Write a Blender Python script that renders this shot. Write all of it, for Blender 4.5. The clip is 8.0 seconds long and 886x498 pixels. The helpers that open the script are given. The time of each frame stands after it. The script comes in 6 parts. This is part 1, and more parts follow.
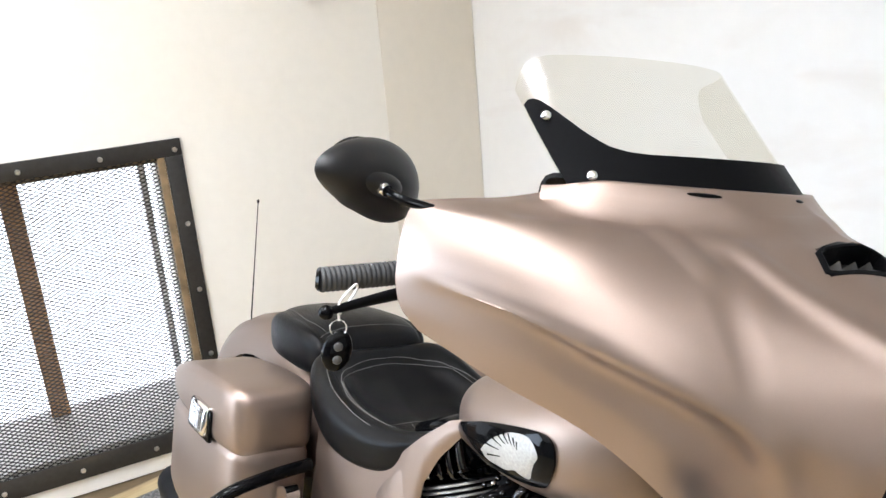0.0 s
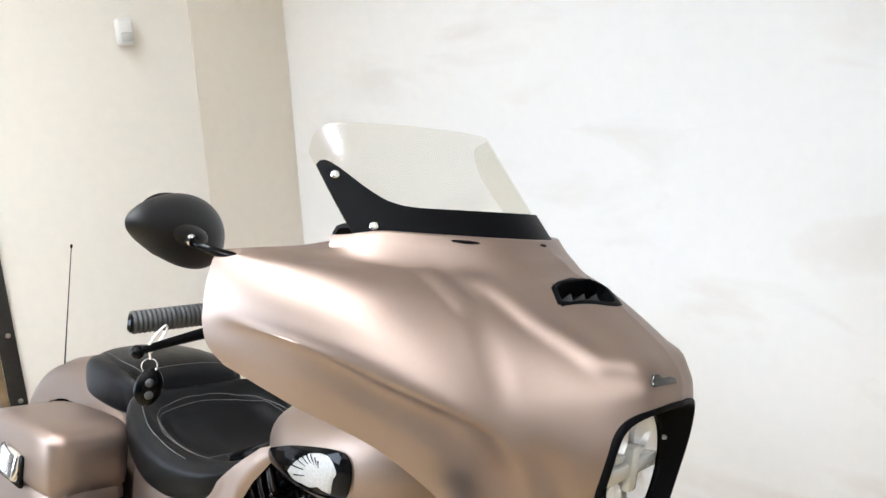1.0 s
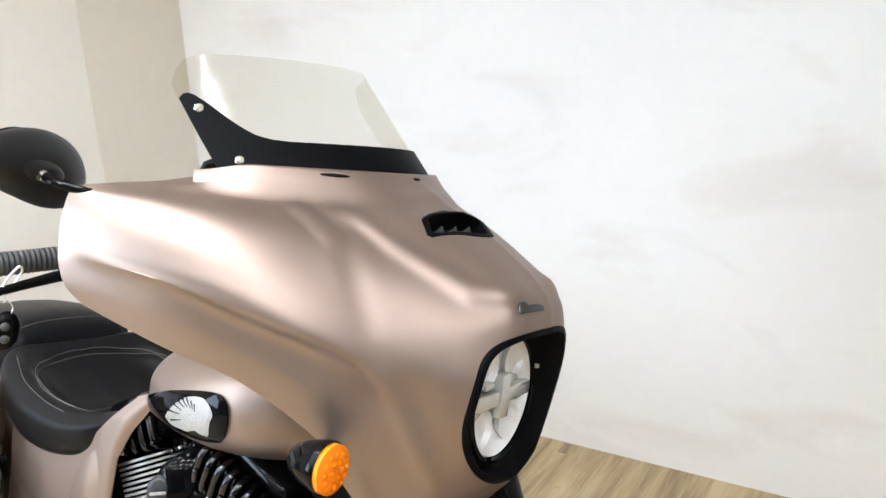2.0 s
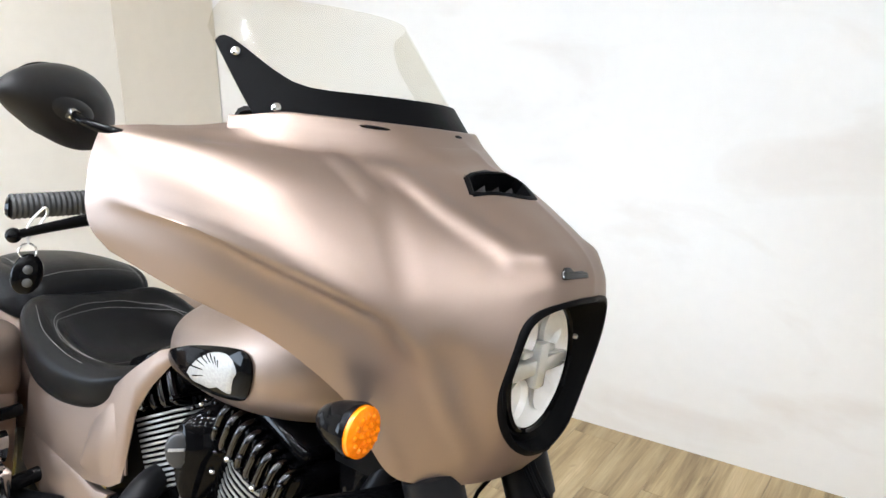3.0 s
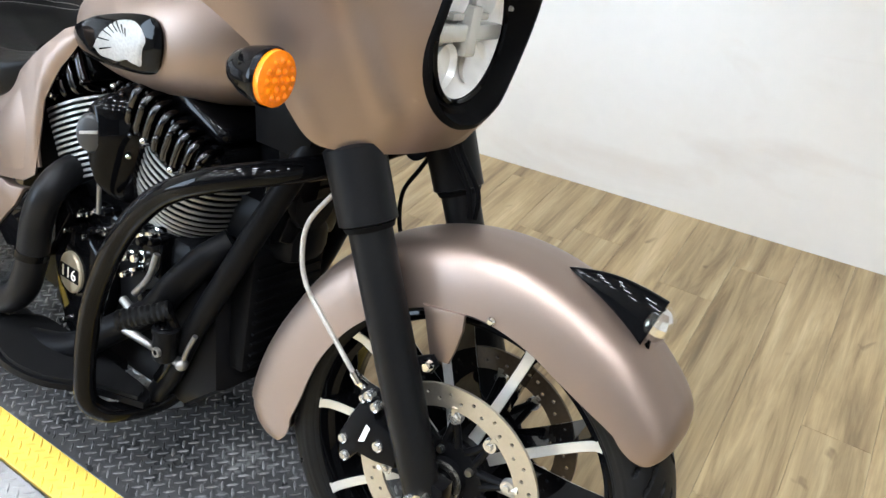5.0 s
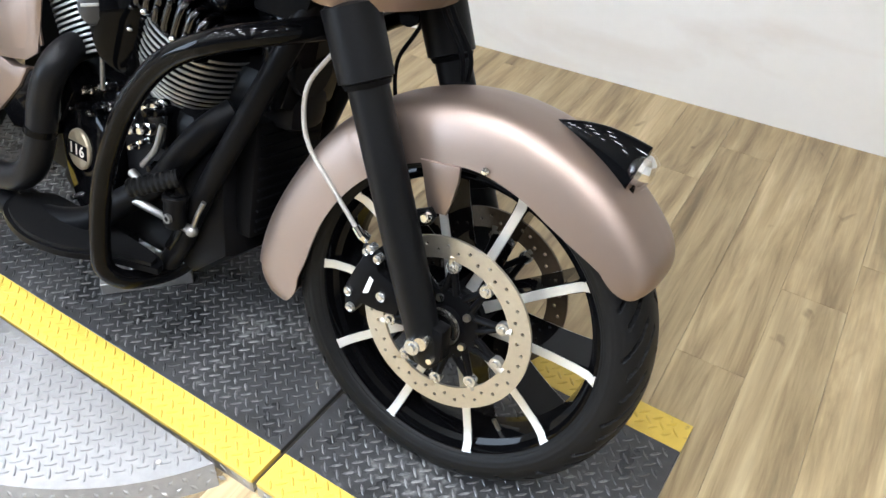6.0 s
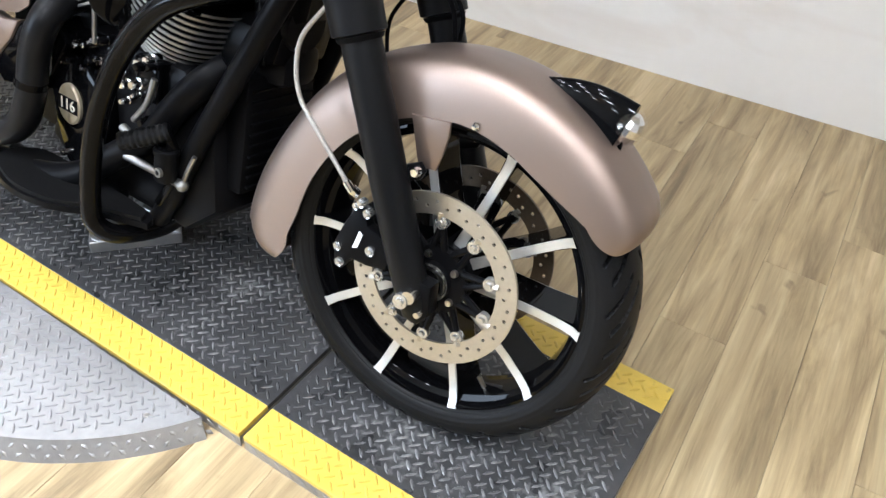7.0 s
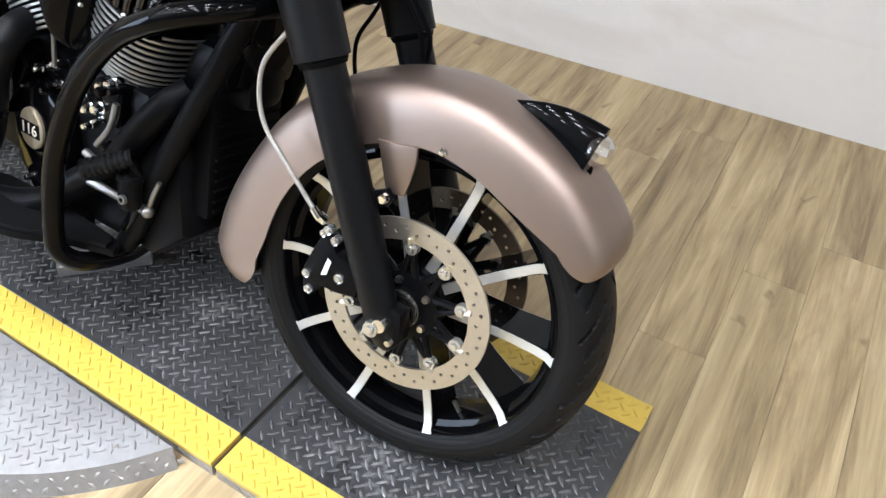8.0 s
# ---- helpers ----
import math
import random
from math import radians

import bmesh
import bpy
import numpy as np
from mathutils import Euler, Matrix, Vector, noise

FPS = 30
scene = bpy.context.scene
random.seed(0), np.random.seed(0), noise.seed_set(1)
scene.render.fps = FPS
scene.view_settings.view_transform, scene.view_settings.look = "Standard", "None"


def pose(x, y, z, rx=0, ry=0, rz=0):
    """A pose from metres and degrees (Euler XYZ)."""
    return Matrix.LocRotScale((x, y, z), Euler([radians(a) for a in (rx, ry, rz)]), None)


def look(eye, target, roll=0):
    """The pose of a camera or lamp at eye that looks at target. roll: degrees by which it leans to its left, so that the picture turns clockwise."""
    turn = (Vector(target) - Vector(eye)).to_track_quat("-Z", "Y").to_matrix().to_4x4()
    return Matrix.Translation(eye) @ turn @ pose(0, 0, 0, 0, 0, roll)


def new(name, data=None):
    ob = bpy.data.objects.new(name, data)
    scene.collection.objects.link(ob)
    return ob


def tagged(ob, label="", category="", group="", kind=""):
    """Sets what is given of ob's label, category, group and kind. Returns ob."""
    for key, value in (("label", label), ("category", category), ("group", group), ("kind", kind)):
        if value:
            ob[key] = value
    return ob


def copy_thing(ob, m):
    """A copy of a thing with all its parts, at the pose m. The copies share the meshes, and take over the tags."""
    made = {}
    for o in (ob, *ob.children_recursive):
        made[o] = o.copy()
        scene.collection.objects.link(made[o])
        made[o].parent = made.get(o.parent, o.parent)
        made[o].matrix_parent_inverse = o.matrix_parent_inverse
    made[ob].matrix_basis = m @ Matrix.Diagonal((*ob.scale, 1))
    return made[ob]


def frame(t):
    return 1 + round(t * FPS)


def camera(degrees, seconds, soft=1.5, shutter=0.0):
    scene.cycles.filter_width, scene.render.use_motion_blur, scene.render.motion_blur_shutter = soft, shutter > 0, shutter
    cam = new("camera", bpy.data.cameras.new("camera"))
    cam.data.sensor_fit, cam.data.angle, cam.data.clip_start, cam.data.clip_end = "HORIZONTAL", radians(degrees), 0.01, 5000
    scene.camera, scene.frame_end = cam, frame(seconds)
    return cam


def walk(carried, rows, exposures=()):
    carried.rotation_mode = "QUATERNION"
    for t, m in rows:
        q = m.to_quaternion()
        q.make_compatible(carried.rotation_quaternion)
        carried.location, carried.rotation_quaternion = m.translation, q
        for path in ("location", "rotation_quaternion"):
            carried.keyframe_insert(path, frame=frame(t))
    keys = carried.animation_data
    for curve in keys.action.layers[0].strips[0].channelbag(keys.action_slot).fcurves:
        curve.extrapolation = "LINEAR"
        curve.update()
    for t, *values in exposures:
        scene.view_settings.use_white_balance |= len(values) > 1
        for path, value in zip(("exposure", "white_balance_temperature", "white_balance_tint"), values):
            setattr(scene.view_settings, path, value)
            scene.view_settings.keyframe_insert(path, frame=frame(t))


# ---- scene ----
cam = camera(56.63, 8.0)
PATH = [  # seconds, place, yaw, pitch, roll
    (0.0, 0.1605, -0.7032, 1.4961, 50.483, -17.673, 4.729),
    (0.5, 0.2605, -0.8063, 1.5325, 41.319, -17.393, 2.820),
    (1.0, 0.3175, -0.7781, 1.5543, 38.218, -15.976, 2.322),
    (1.5, 0.3769, -0.7485, 1.5258, 32.386, -16.950, 1.473),
    (1.7, 0.3916, -0.7433, 1.5179, 32.674, -17.493, 1.776),
    (2.8, 0.3304, -0.7258, 1.4719, 33.006, -21.000, 0.089),
    (3.0, 0.3270, -0.7243, 1.4670, 33.705, -20.281, -0.479),
    (3.5, 0.3245, -0.7269, 1.4431, 34.254, -21.726, -0.956),
    (4.0, 0.3338, -0.7326, 1.3936, 34.385, -23.790, -0.739),
    (4.5, 0.3456, -0.7239, 1.3362, 31.678, -29.943, -3.117),
    (5.0, 0.3720, -0.7217, 1.2942, 29.191, -34.598, -4.379),
    (5.2, 0.3799, -0.7192, 1.2914, 28.320, -36.193, -3.981),
    (6.3, 0.4383, -0.8443, 1.2486, 27.060, -41.467, -4.746),
    (6.5, 0.4427, -0.8473, 1.2412, 25.599, -41.972, -5.869),
    (7.0, 0.4448, -0.8522, 1.2397, 26.747, -41.348, -5.675),
    (7.5, 0.4366, -0.8440, 1.2438, 26.581, -41.443, -6.401),
    (8.0, 0.4431, -0.7971, 1.2602, 25.607, -41.556, -5.441),
]


def held(x, y, z, yaw, pitch, roll):
    return pose(x, y, z, 0, 0, yaw) @ pose(0, 0, 0, pitch) @ pose(0, 0, 0, 0, roll) @ pose(0, 0, 0, 90)


EXPOSURES = [(0.0, 0.0, 5950, 11), (1.5, -0.05, 5900, 10), (3.0, 0.06, 5900, 10), (4.5, 0.05, 5750, 8), (6.5, -0.06, 5750, 10), (8.0, -0.18, 5750, 11)]
walk(cam, [(row[0], held(*row[1:])) for row in PATH], EXPOSURES)

# ---- light ----
world = bpy.data.worlds.new("world")
scene.world = world
world.use_nodes = True
world.node_tree.nodes["Background"].inputs[0].default_value = (0.9, 0.95, 1.0, 1)
world.node_tree.nodes["Background"].inputs[1].default_value = 0.6


def area_lamp(name, x, y, z, sx, sy, watts, colour, target, spread=180):
    data = bpy.data.lights.new(name, "AREA")
    data.shape, data.size, data.size_y, data.energy, data.color = "RECTANGLE", sx, sy, watts, colour
    data.spread = radians(spread)
    ob = new(name, data)
    ob.matrix_world = look((x, y, z), target)
    return ob


# ---- materials ----
def material(name, colour, rough=0.5, metal=0.0, grain=0.0, grain_scale=60.0, bump=0.0, bump_scale=200.0, coat=0.0, spec=0.5,
             rough_vary=0.06, blotch=3.0):
    m = bpy.data.materials.new(name)
    m.use_nodes = True
    nt = m.node_tree
    b = nt.nodes["Principled BSDF"]
    b.inputs["Base Color"].default_value = (*colour, 1)
    b.inputs["Roughness"].default_value = rough
    b.inputs["Metallic"].default_value = metal
    b.inputs["Coat Weight"].default_value = coat
    b.inputs["Coat Roughness"].default_value = 0.05
    b.inputs["Specular IOR Level"].default_value = spec
    tex = nt.nodes.new("ShaderNodeTexCoord")
    if grain > 0:
        fine, wide, mix, ramp = (nt.nodes.new(k) for k in ("ShaderNodeTexNoise", "ShaderNodeTexNoise", "ShaderNodeMath", "ShaderNodeMapRange"))
        fine.inputs["Scale"].default_value, fine.inputs["Detail"].default_value = grain_scale, 6
        wide.inputs["Scale"].default_value, wide.inputs["Detail"].default_value = blotch, 4
        nt.links.new(tex.outputs["Object"], fine.inputs["Vector"])
        nt.links.new(tex.outputs["Object"], wide.inputs["Vector"])
        mix.operation = "ADD"
        nt.links.new(fine.outputs[0], mix.inputs[0])
        nt.links.new(wide.outputs[0], mix.inputs[1])
        ramp.inputs["From Min"].default_value, ramp.inputs["From Max"].default_value = 0.6, 1.4
        ramp.inputs["To Min"].default_value, ramp.inputs["To Max"].default_value = 1 - grain, 1 + grain
        nt.links.new(mix.outputs[0], ramp.inputs["Value"])
        scale = nt.nodes.new("ShaderNodeVectorMath")
        scale.operation = "SCALE"
        scale.inputs[0].default_value = colour
        nt.links.new(ramp.outputs[0], scale.inputs["Scale"])
        nt.links.new(scale.outputs[0], b.inputs["Base Color"])
        rr = nt.nodes.new("ShaderNodeMapRange")
        rr.inputs["From Min"].default_value, rr.inputs["From Max"].default_value = 0.3, 0.7
        rr.inputs["To Min"].default_value, rr.inputs["To Max"].default_value = max(rough - rough_vary, 0.02), min(rough + rough_vary, 1)
        nt.links.new(wide.outputs[0], rr.inputs["Value"])
        nt.links.new(rr.outputs[0], b.inputs["Roughness"])
    if bump > 0:
        n, bp = nt.nodes.new("ShaderNodeTexNoise"), nt.nodes.new("ShaderNodeBump")
        n.inputs["Scale"].default_value, n.inputs["Detail"].default_value = bump_scale, 5
        bp.inputs["Strength"].default_value, bp.inputs["Distance"].default_value = bump, 0.002
        nt.links.new(tex.outputs["Object"], n.inputs["Vector"])
        nt.links.new(n.outputs[0], bp.inputs["Height"])
        nt.links.new(bp.outputs[0], b.inputs["Normal"])
    return m


BRONZE = material("satin_bronze_paint", (0.275, 0.212, 0.178), 0.43, 0.88, 0.04, 900, 0.02, 1500, rough_vary=0.03)
BLACK_GLOSS = material("gloss_black", (0.0022, 0.0022, 0.0025), 0.05, 0.0, 0.1, 80, 0.0, spec=0.10, rough_vary=0.02)
BLACK_SATIN = material("satin_black", (0.004, 0.004, 0.0045), 0.36, 0.0, 0.15, 150, 0.03, 700, spec=0.06)
BLACK_PLASTIC = material("black_plastic", (0.0032, 0.0032, 0.0036), 0.46, 0.0, 0.15, 300, 0.15, 900, spec=0.04)
RUBBER = material("tyre_rubber", (0.005, 0.005, 0.0053), 0.50, 0.0, 0.25, 120, 0.12, 500, spec=0.14)
LEATHER = material("black_leather", (0.0040, 0.0040, 0.0043), 0.34, 0.0, 0.2, 40, 0.30, 420, spec=0.12)
THREAD = material("grey_thread", (0.16, 0.157, 0.15), 0.8, 0.0, 0.1, 300)
SHELL_SATIN = material("satin_black_shell", (0.009, 0.009, 0.0095), 0.4, 0.0, 0.15, 150, 0.03, 700, spec=0.32)
FORK_SATIN = material("satin_black_tube_paint", (0.0055, 0.0055, 0.006), 0.36, 0.0, 0.15, 150, 0.03, 700, spec=0.13)
BLACK_CHROME = material("black_chrome", (0.055, 0.055, 0.058), 0.11, 1.0, 0.1, 120)
DULL_STEEL = material("dull_steel", (0.24, 0.235, 0.225), 0.4, 0.9, 0.15, 200)
CHROME = material("chrome", (0.78, 0.78, 0.78), 0.08, 1.0)
STEEL = material("brushed_steel", (0.62, 0.6, 0.56), 0.3, 1.0, 0.08, 200)
DISC_STEEL = material("brake_disc_steel", (0.50, 0.465, 0.395), 0.42, 0.9, 0.08, 160, 0.05, 600)
# the far disc's steel, its shade mixed into a dark brown base colour
DISC_SHADED = material("shaded_disc_steel", (0.12, 0.09, 0.06), 0.5, 0.7, 0.2, 160)
ZINC = material("zinc_plated_steel", (0.52, 0.52, 0.51), 0.28, 0.85, 0.1, 200)
MACHINED = material("machined_aluminium", (0.62, 0.62, 0.60), 0.38, 0.7, 0.05, 250)
FIN = material("machined_fin_edge", (0.29, 0.286, 0.278), 0.4, 0.8, 0.05, 250)
WHITE_PAINT = material("white_wall_paint", (0.87, 0.865, 0.85), 0.55, 0.0, 0.02, 25, 0.05, 180, blotch=0.9)
CREAM_PAINT = material("cream_wall_paint", (0.83, 0.80, 0.735), 0.55, 0.0, 0.03, 25, 0.05, 180, blotch=0.9)
YELLOW = material("yellow_deck_paint", (0.62, 0.44, 0.07), 0.42, 0.0, 0.10, 55, 0.1, 300, blotch=7)
DECK = material("black_deck_paint", (0.036, 0.036, 0.037), 0.33, 0.0, 0.45, 40, 0.15, 250, rough_vary=0.12, blotch=9)
DECK_WORN = material("worn_deck_lugs", (0.12, 0.12, 0.122), 0.28, 0.3, 0.55, 30, 0.1, 200, blotch=5)
YELLOW_WORN = material("worn_yellow_lugs", (0.55, 0.385, 0.05), 0.42, 0.0, 0.3, 30, 0.1, 200, blotch=5)
PLATE = material("bare_aluminium_plate", (0.40, 0.40, 0.40), 0.48, 0.9, 0.14, 60, 0.12, 300, blotch=6)
AMBER = material("amber_lens", (0.86, 0.21, 0.0), 0.10, 0.0, 0.25, 180, 0.2, 260, spec=0.3)
REFLECTOR = material("lamp_reflector", (0.84, 0.84, 0.83), 0.35, 0.25, 0.15, 45)
BROWN_WOOD = material("brown_wood", (0.48, 0.26, 0.11), 0.6, 0.0, 0.3, 30, 0.1, 80)


def mottled(m, mottle):
    """Faint brown mottling in slanting patches over a wall paint."""
    nt = m.node_tree
    b = nt.nodes["Principled BSDF"]
    src = b.inputs["Base Color"].links[0].from_socket
    tex, mp, n, ramp, mix = (nt.nodes.new(k) for k in ("ShaderNodeTexCoord", "ShaderNodeMapping", "ShaderNodeTexNoise", "ShaderNodeMapRange", "ShaderNodeMix"))
    mp.inputs["Rotation"].default_value = (0, radians(35), 0)
    mp.inputs["Scale"].default_value = (1.1, 1.0, 3.2)
    mp.inputs["Location"].default_value = (0.9, 0, 1.3)
    n.inputs["Scale"].default_value, n.inputs["Detail"].default_value, n.inputs["Distortion"].default_value = 1.5, 4, 0.8
    ramp.inputs["From Min"].default_value, ramp.inputs["From Max"].default_value = 0.54, 0.72
    ramp.inputs["To Max"].default_value = 0.27
    mix.data_type = "RGBA"
    mix.inputs[7].default_value = (*mottle, 1)
    nt.links.new(tex.outputs["Object"], mp.inputs["Vector"])
    nt.links.new(mp.outputs[0], n.inputs["Vector"])
    nt.links.new(n.outputs[0], ramp.inputs["Value"])
    nt.links.new(ramp.outputs[0], mix.inputs[0])
    nt.links.new(src, mix.inputs[6])
    nt.links.new(mix.outputs[2], b.inputs["Base Color"])


mottled(WHITE_PAINT, (0.62, 0.53, 0.46))


def scuffed(m, tone, scale, low, high):
    """Small worn specks, in patches."""
    nt = m.node_tree
    b = nt.nodes["Principled BSDF"]
    src = b.inputs["Base Color"].links[0].from_socket
    tex, fine, wide, add, ramp, mix = (nt.nodes.new(k) for k in ("ShaderNodeTexCoord", "ShaderNodeTexNoise", "ShaderNodeTexNoise", "ShaderNodeMath", "ShaderNodeMapRange", "ShaderNodeMix"))
    fine.inputs["Scale"].default_value, fine.inputs["Detail"].default_value = scale, 5
    wide.inputs["Scale"].default_value, wide.inputs["Detail"].default_value = 5.0, 3
    add.operation = "ADD"
    ramp.inputs["From Min"].default_value, ramp.inputs["From Max"].default_value = low, high
    mix.data_type = "RGBA"
    mix.inputs[7].default_value = (*tone, 1)
    for n, k in ((fine, 0), (wide, 1)):
        nt.links.new(tex.outputs["Object"], n.inputs["Vector"])
        nt.links.new(n.outputs[0], add.inputs[k])
    nt.links.new(add.outputs[0], ramp.inputs["Value"])
    nt.links.new(ramp.outputs[0], mix.inputs[0])
    nt.links.new(src, mix.inputs[6])
    nt.links.new(mix.outputs[2], b.inputs["Base Color"])


scuffed(DECK, (0.15, 0.15, 0.148), 70, 1.10, 1.32)
scuffed(DECK_WORN, (0.30, 0.30, 0.295), 50, 1.05, 1.30)
scuffed(YELLOW, (0.10, 0.085, 0.05), 60, 1.22, 1.42)
SENSOR_WHITE = material("white_plastic", (0.75, 0.75, 0.73), 0.4)


def glass(name, colour=(1, 1, 1), rough=0.0):
    m = bpy.data.materials.new(name)
    m.use_nodes = True
    b = m.node_tree.nodes["Principled BSDF"]
    b.inputs["Base Color"].default_value = (*colour, 1)
    b.inputs["Transmission Weight"].default_value = 1
    b.inputs["Roughness"].default_value, b.inputs["IOR"].default_value = rough, 1.45
    return m


LENS_GLASS = glass("lens_glass", (0.98, 0.98, 0.98))


def clear_cover(name, gloss, tint=(1, 1, 1)):
    """Thin clear plastic: lets light straight through, with a faint mirror gloss."""
    m = bpy.data.materials.new(name)
    m.use_nodes = True
    nt = m.node_tree
    clear, shine, mix = (nt.nodes.new(k) for k in ("ShaderNodeBsdfTransparent", "ShaderNodeBsdfGlossy", "ShaderNodeMixShader"))
    shine.inputs["Roughness"].default_value = 0.03
    mix.inputs[0].default_value = gloss
    clear.inputs[0].default_value = (*tint, 1)
    nt.links.new(clear.outputs[0], mix.inputs[1])
    nt.links.new(shine.outputs[0], mix.inputs[2])
    nt.links.new(mix.outputs[0], nt.nodes["Material Output"].inputs[0])
    return m


CLEAR_COVER = clear_cover("clear_lamp_cover", 0.07)
SCREEN_GLASS = clear_cover("windscreen_acrylic", 0.002, (0.945, 0.938, 0.91))


def glow(name, colour, strength):
    m = bpy.data.materials.new(name)
    m.use_nodes = True
    nt = m.node_tree
    e = nt.nodes.new("ShaderNodeEmission")
    e.inputs[0].default_value, e.inputs[1].default_value = (*colour, 1), strength
    nt.links.new(e.outputs[0], nt.nodes["Material Output"].inputs[0])
    return m


# ---- mesh helpers ----
def spline(points, n):
    """Points along a smooth curve through the given ones, n steps to a span."""
    p = [Vector(q) for q in points]
    p = [p[0] * 2 - p[1]] + p + [p[-1] * 2 - p[-2]]
    out = []
    for i in range(1, len(p) - 2):
        for k in range(n):
            t = k / n
            a, b, c, d = p[i - 1], p[i], p[i + 1], p[i + 2]
            out.append(0.5 * ((2 * b) + (c - a) * t + (2 * a - 5 * b + 4 * c - d) * t * t + (3 * b - 3 * c + d - a) * t ** 3))
    out.append(p[-2].copy())
    return out


def grid(rows, close_u=False, close_v=False, keep=None):
    bm = bmesh.new()
    v = [[bm.verts.new(p) for p in r] for r in rows]
    nu, nv = len(v), len(v[0])
    for i in range(nu if close_u else nu - 1):
        for j in range(nv if close_v else nv - 1):
            a, b, c, d = v[i][j], v[(i + 1) % nu][j], v[(i + 1) % nu][(j + 1) % nv], v[i][(j + 1) % nv]
            if keep is None or keep((a.co + b.co + c.co + d.co) / 4):
                if len({a, b, c, d}) == 4:
                    bm.faces.new((a, b, c, d))
    loose = [q for q in bm.verts if not q.link_faces]
    bmesh.ops.delete(bm, geom=loose, context="VERTS")
    return bm


def ribs(sections, nu, nv):
    """A smooth skin over sections that all have the same number of points."""
    fine = [spline(s, nv) for s in sections]
    cols = [spline([r[j] for r in fine], nu) for j in range(len(fine[0]))]
    return [[cols[j][i] for j in range(len(cols))] for i in range(len(cols[0]))]


def keyed(x, keys):
    """A value that runs smoothly through (x, value) keys."""
    for (a, va), (b, vb) in zip(keys, keys[1:]):
        if x <= b:
            return va + (vb - va) * min(max((x - a) / (b - a), 0), 1)
    return keys[-1][1]


def smooth_step(a, b, x):
    t = min(max((x - a) / (b - a), 0), 1)
    return t * t * (3 - 2 * t)


def thicken(bm, t):
    bmesh.ops.recalc_face_normals(bm, faces=bm.faces)
    bmesh.ops.solidify(bm, geom=bm.faces[:], thickness=t)
    return bm


def fill_ends(bm):
    edges = [e for e in bm.edges if e.is_boundary]
    if edges:
        bmesh.ops.holes_fill(bm, edges=edges, sides=0)
    bmesh.ops.recalc_face_normals(bm, faces=bm.faces)
    return bm


def tube(points, radius, n=16, steps=1, flat=1.0):
    """A round bar along points; radius one number or one a point."""
    if steps > 1:
        if isinstance(radius, (list, tuple)):
            radius = [q.x for q in spline([(r, 0, 0) for r in radius], steps)]
        points = spline(points, steps)
    pts = [Vector(p) for p in points]
    rad = radius if isinstance(radius, (list, tuple)) else [radius] * len(pts)
    rows, up = [], None
    for i, p in enumerate(pts):
        d = (pts[min(i + 1, len(pts) - 1)] - pts[max(i - 1, 0)]).normalized()
        if up is None:
            up = d.orthogonal().normalized()
        up = (up - d * up.dot(d)).normalized()
        side = d.cross(up)
        rows.append([p + (up * math.cos(a) + side * math.sin(a) * flat) * rad[i] for a in (2 * math.pi * k / n for k in range(n))])
    return fill_ends(grid(rows, close_v=True))


def turned(profile, centre, axis="y", n=48, close=False):
    """A turned body: profile of (radius, along the axis) about a line through centre."""
    c = Vector(centre)
    rows = []
    for k in range(n):
        a = 2 * math.pi * k / n
        row = []
        for r, h in profile:
            u, w = r * math.cos(a), r * math.sin(a)
            row.append(c + {"y": Vector((u, h, w)), "x": Vector((h, u, w)), "z": Vector((u, w, h))}[axis])
        rows.append(row)
    bm = grid(rows, close_u=True, close_v=close)
    bmesh.ops.remove_doubles(bm, verts=bm.verts, dist=1e-6)
    bmesh.ops.recalc_face_normals(bm, faces=bm.faces)
    return bm


def block(x0, x1, y0, y1, z0, z1, bevel=0.0, seg=2, m=None):
    bm = bmesh.new()
    bmesh.ops.create_cube(bm, size=1)
    for v in bm.verts:
        v.co = Vector(((x0 + x1) / 2 + v.co.x * (x1 - x0), (y0 + y1) / 2 + v.co.y * (y1 - y0), (z0 + z1) / 2 + v.co.z * (z1 - z0)))
    if bevel:
        bmesh.ops.bevel(bm, geom=bm.edges[:], offset=bevel, segments=seg, affect="EDGES", profile=0.5)
    if m is not None:
        bm.transform(m)
    return bm


def ball(c, rx, ry, rz, m=None, u=24, v=14):
    bm = bmesh.new()
    bmesh.ops.create_uvsphere(bm, u_segments=u, v_segments=v, radius=1)
    for q in bm.verts:
        q.co = Vector((q.co.x * rx, q.co.y * ry, q.co.z * rz))
    if m is not None:
        bm.transform(m)
    bm.transform(Matrix.Translation(c))
    return bm


def prism(outline, y0, y1, bevel=0.0):
    """An outline of (x, z) drawn out from y0 to y1."""
    bm = bmesh.new()
    a = [bm.verts.new((x, y0, z)) for x, z in outline]
    b = [bm.verts.new((x, y1, z)) for x, z in outline]
    bm.faces.new(a)
    bm.faces.new(b[::-1])
    for i in range(len(a)):
        j = (i + 1) % len(a)
        bm.faces.new((a[i], b[i], b[j], a[j]))
    bmesh.ops.recalc_face_normals(bm, faces=bm.faces)
    if bevel:
        rim = [e for e in bm.edges if abs(e.verts[0].co.y - e.verts[1].co.y) < 1e-6]
        bmesh.ops.bevel(bm, geom=rim, offset=bevel, segments=2, affect="EDGES", profile=0.5)
    return bm


def merged(*parts):
    """Shells of one part in one mesh."""
    out = bmesh.new()
    for p in parts:
        me = bpy.data.meshes.new("m")
        p.to_mesh(me)
        p.free()
        out.from_mesh(me)
        bpy.data.meshes.remove(me)
    return out


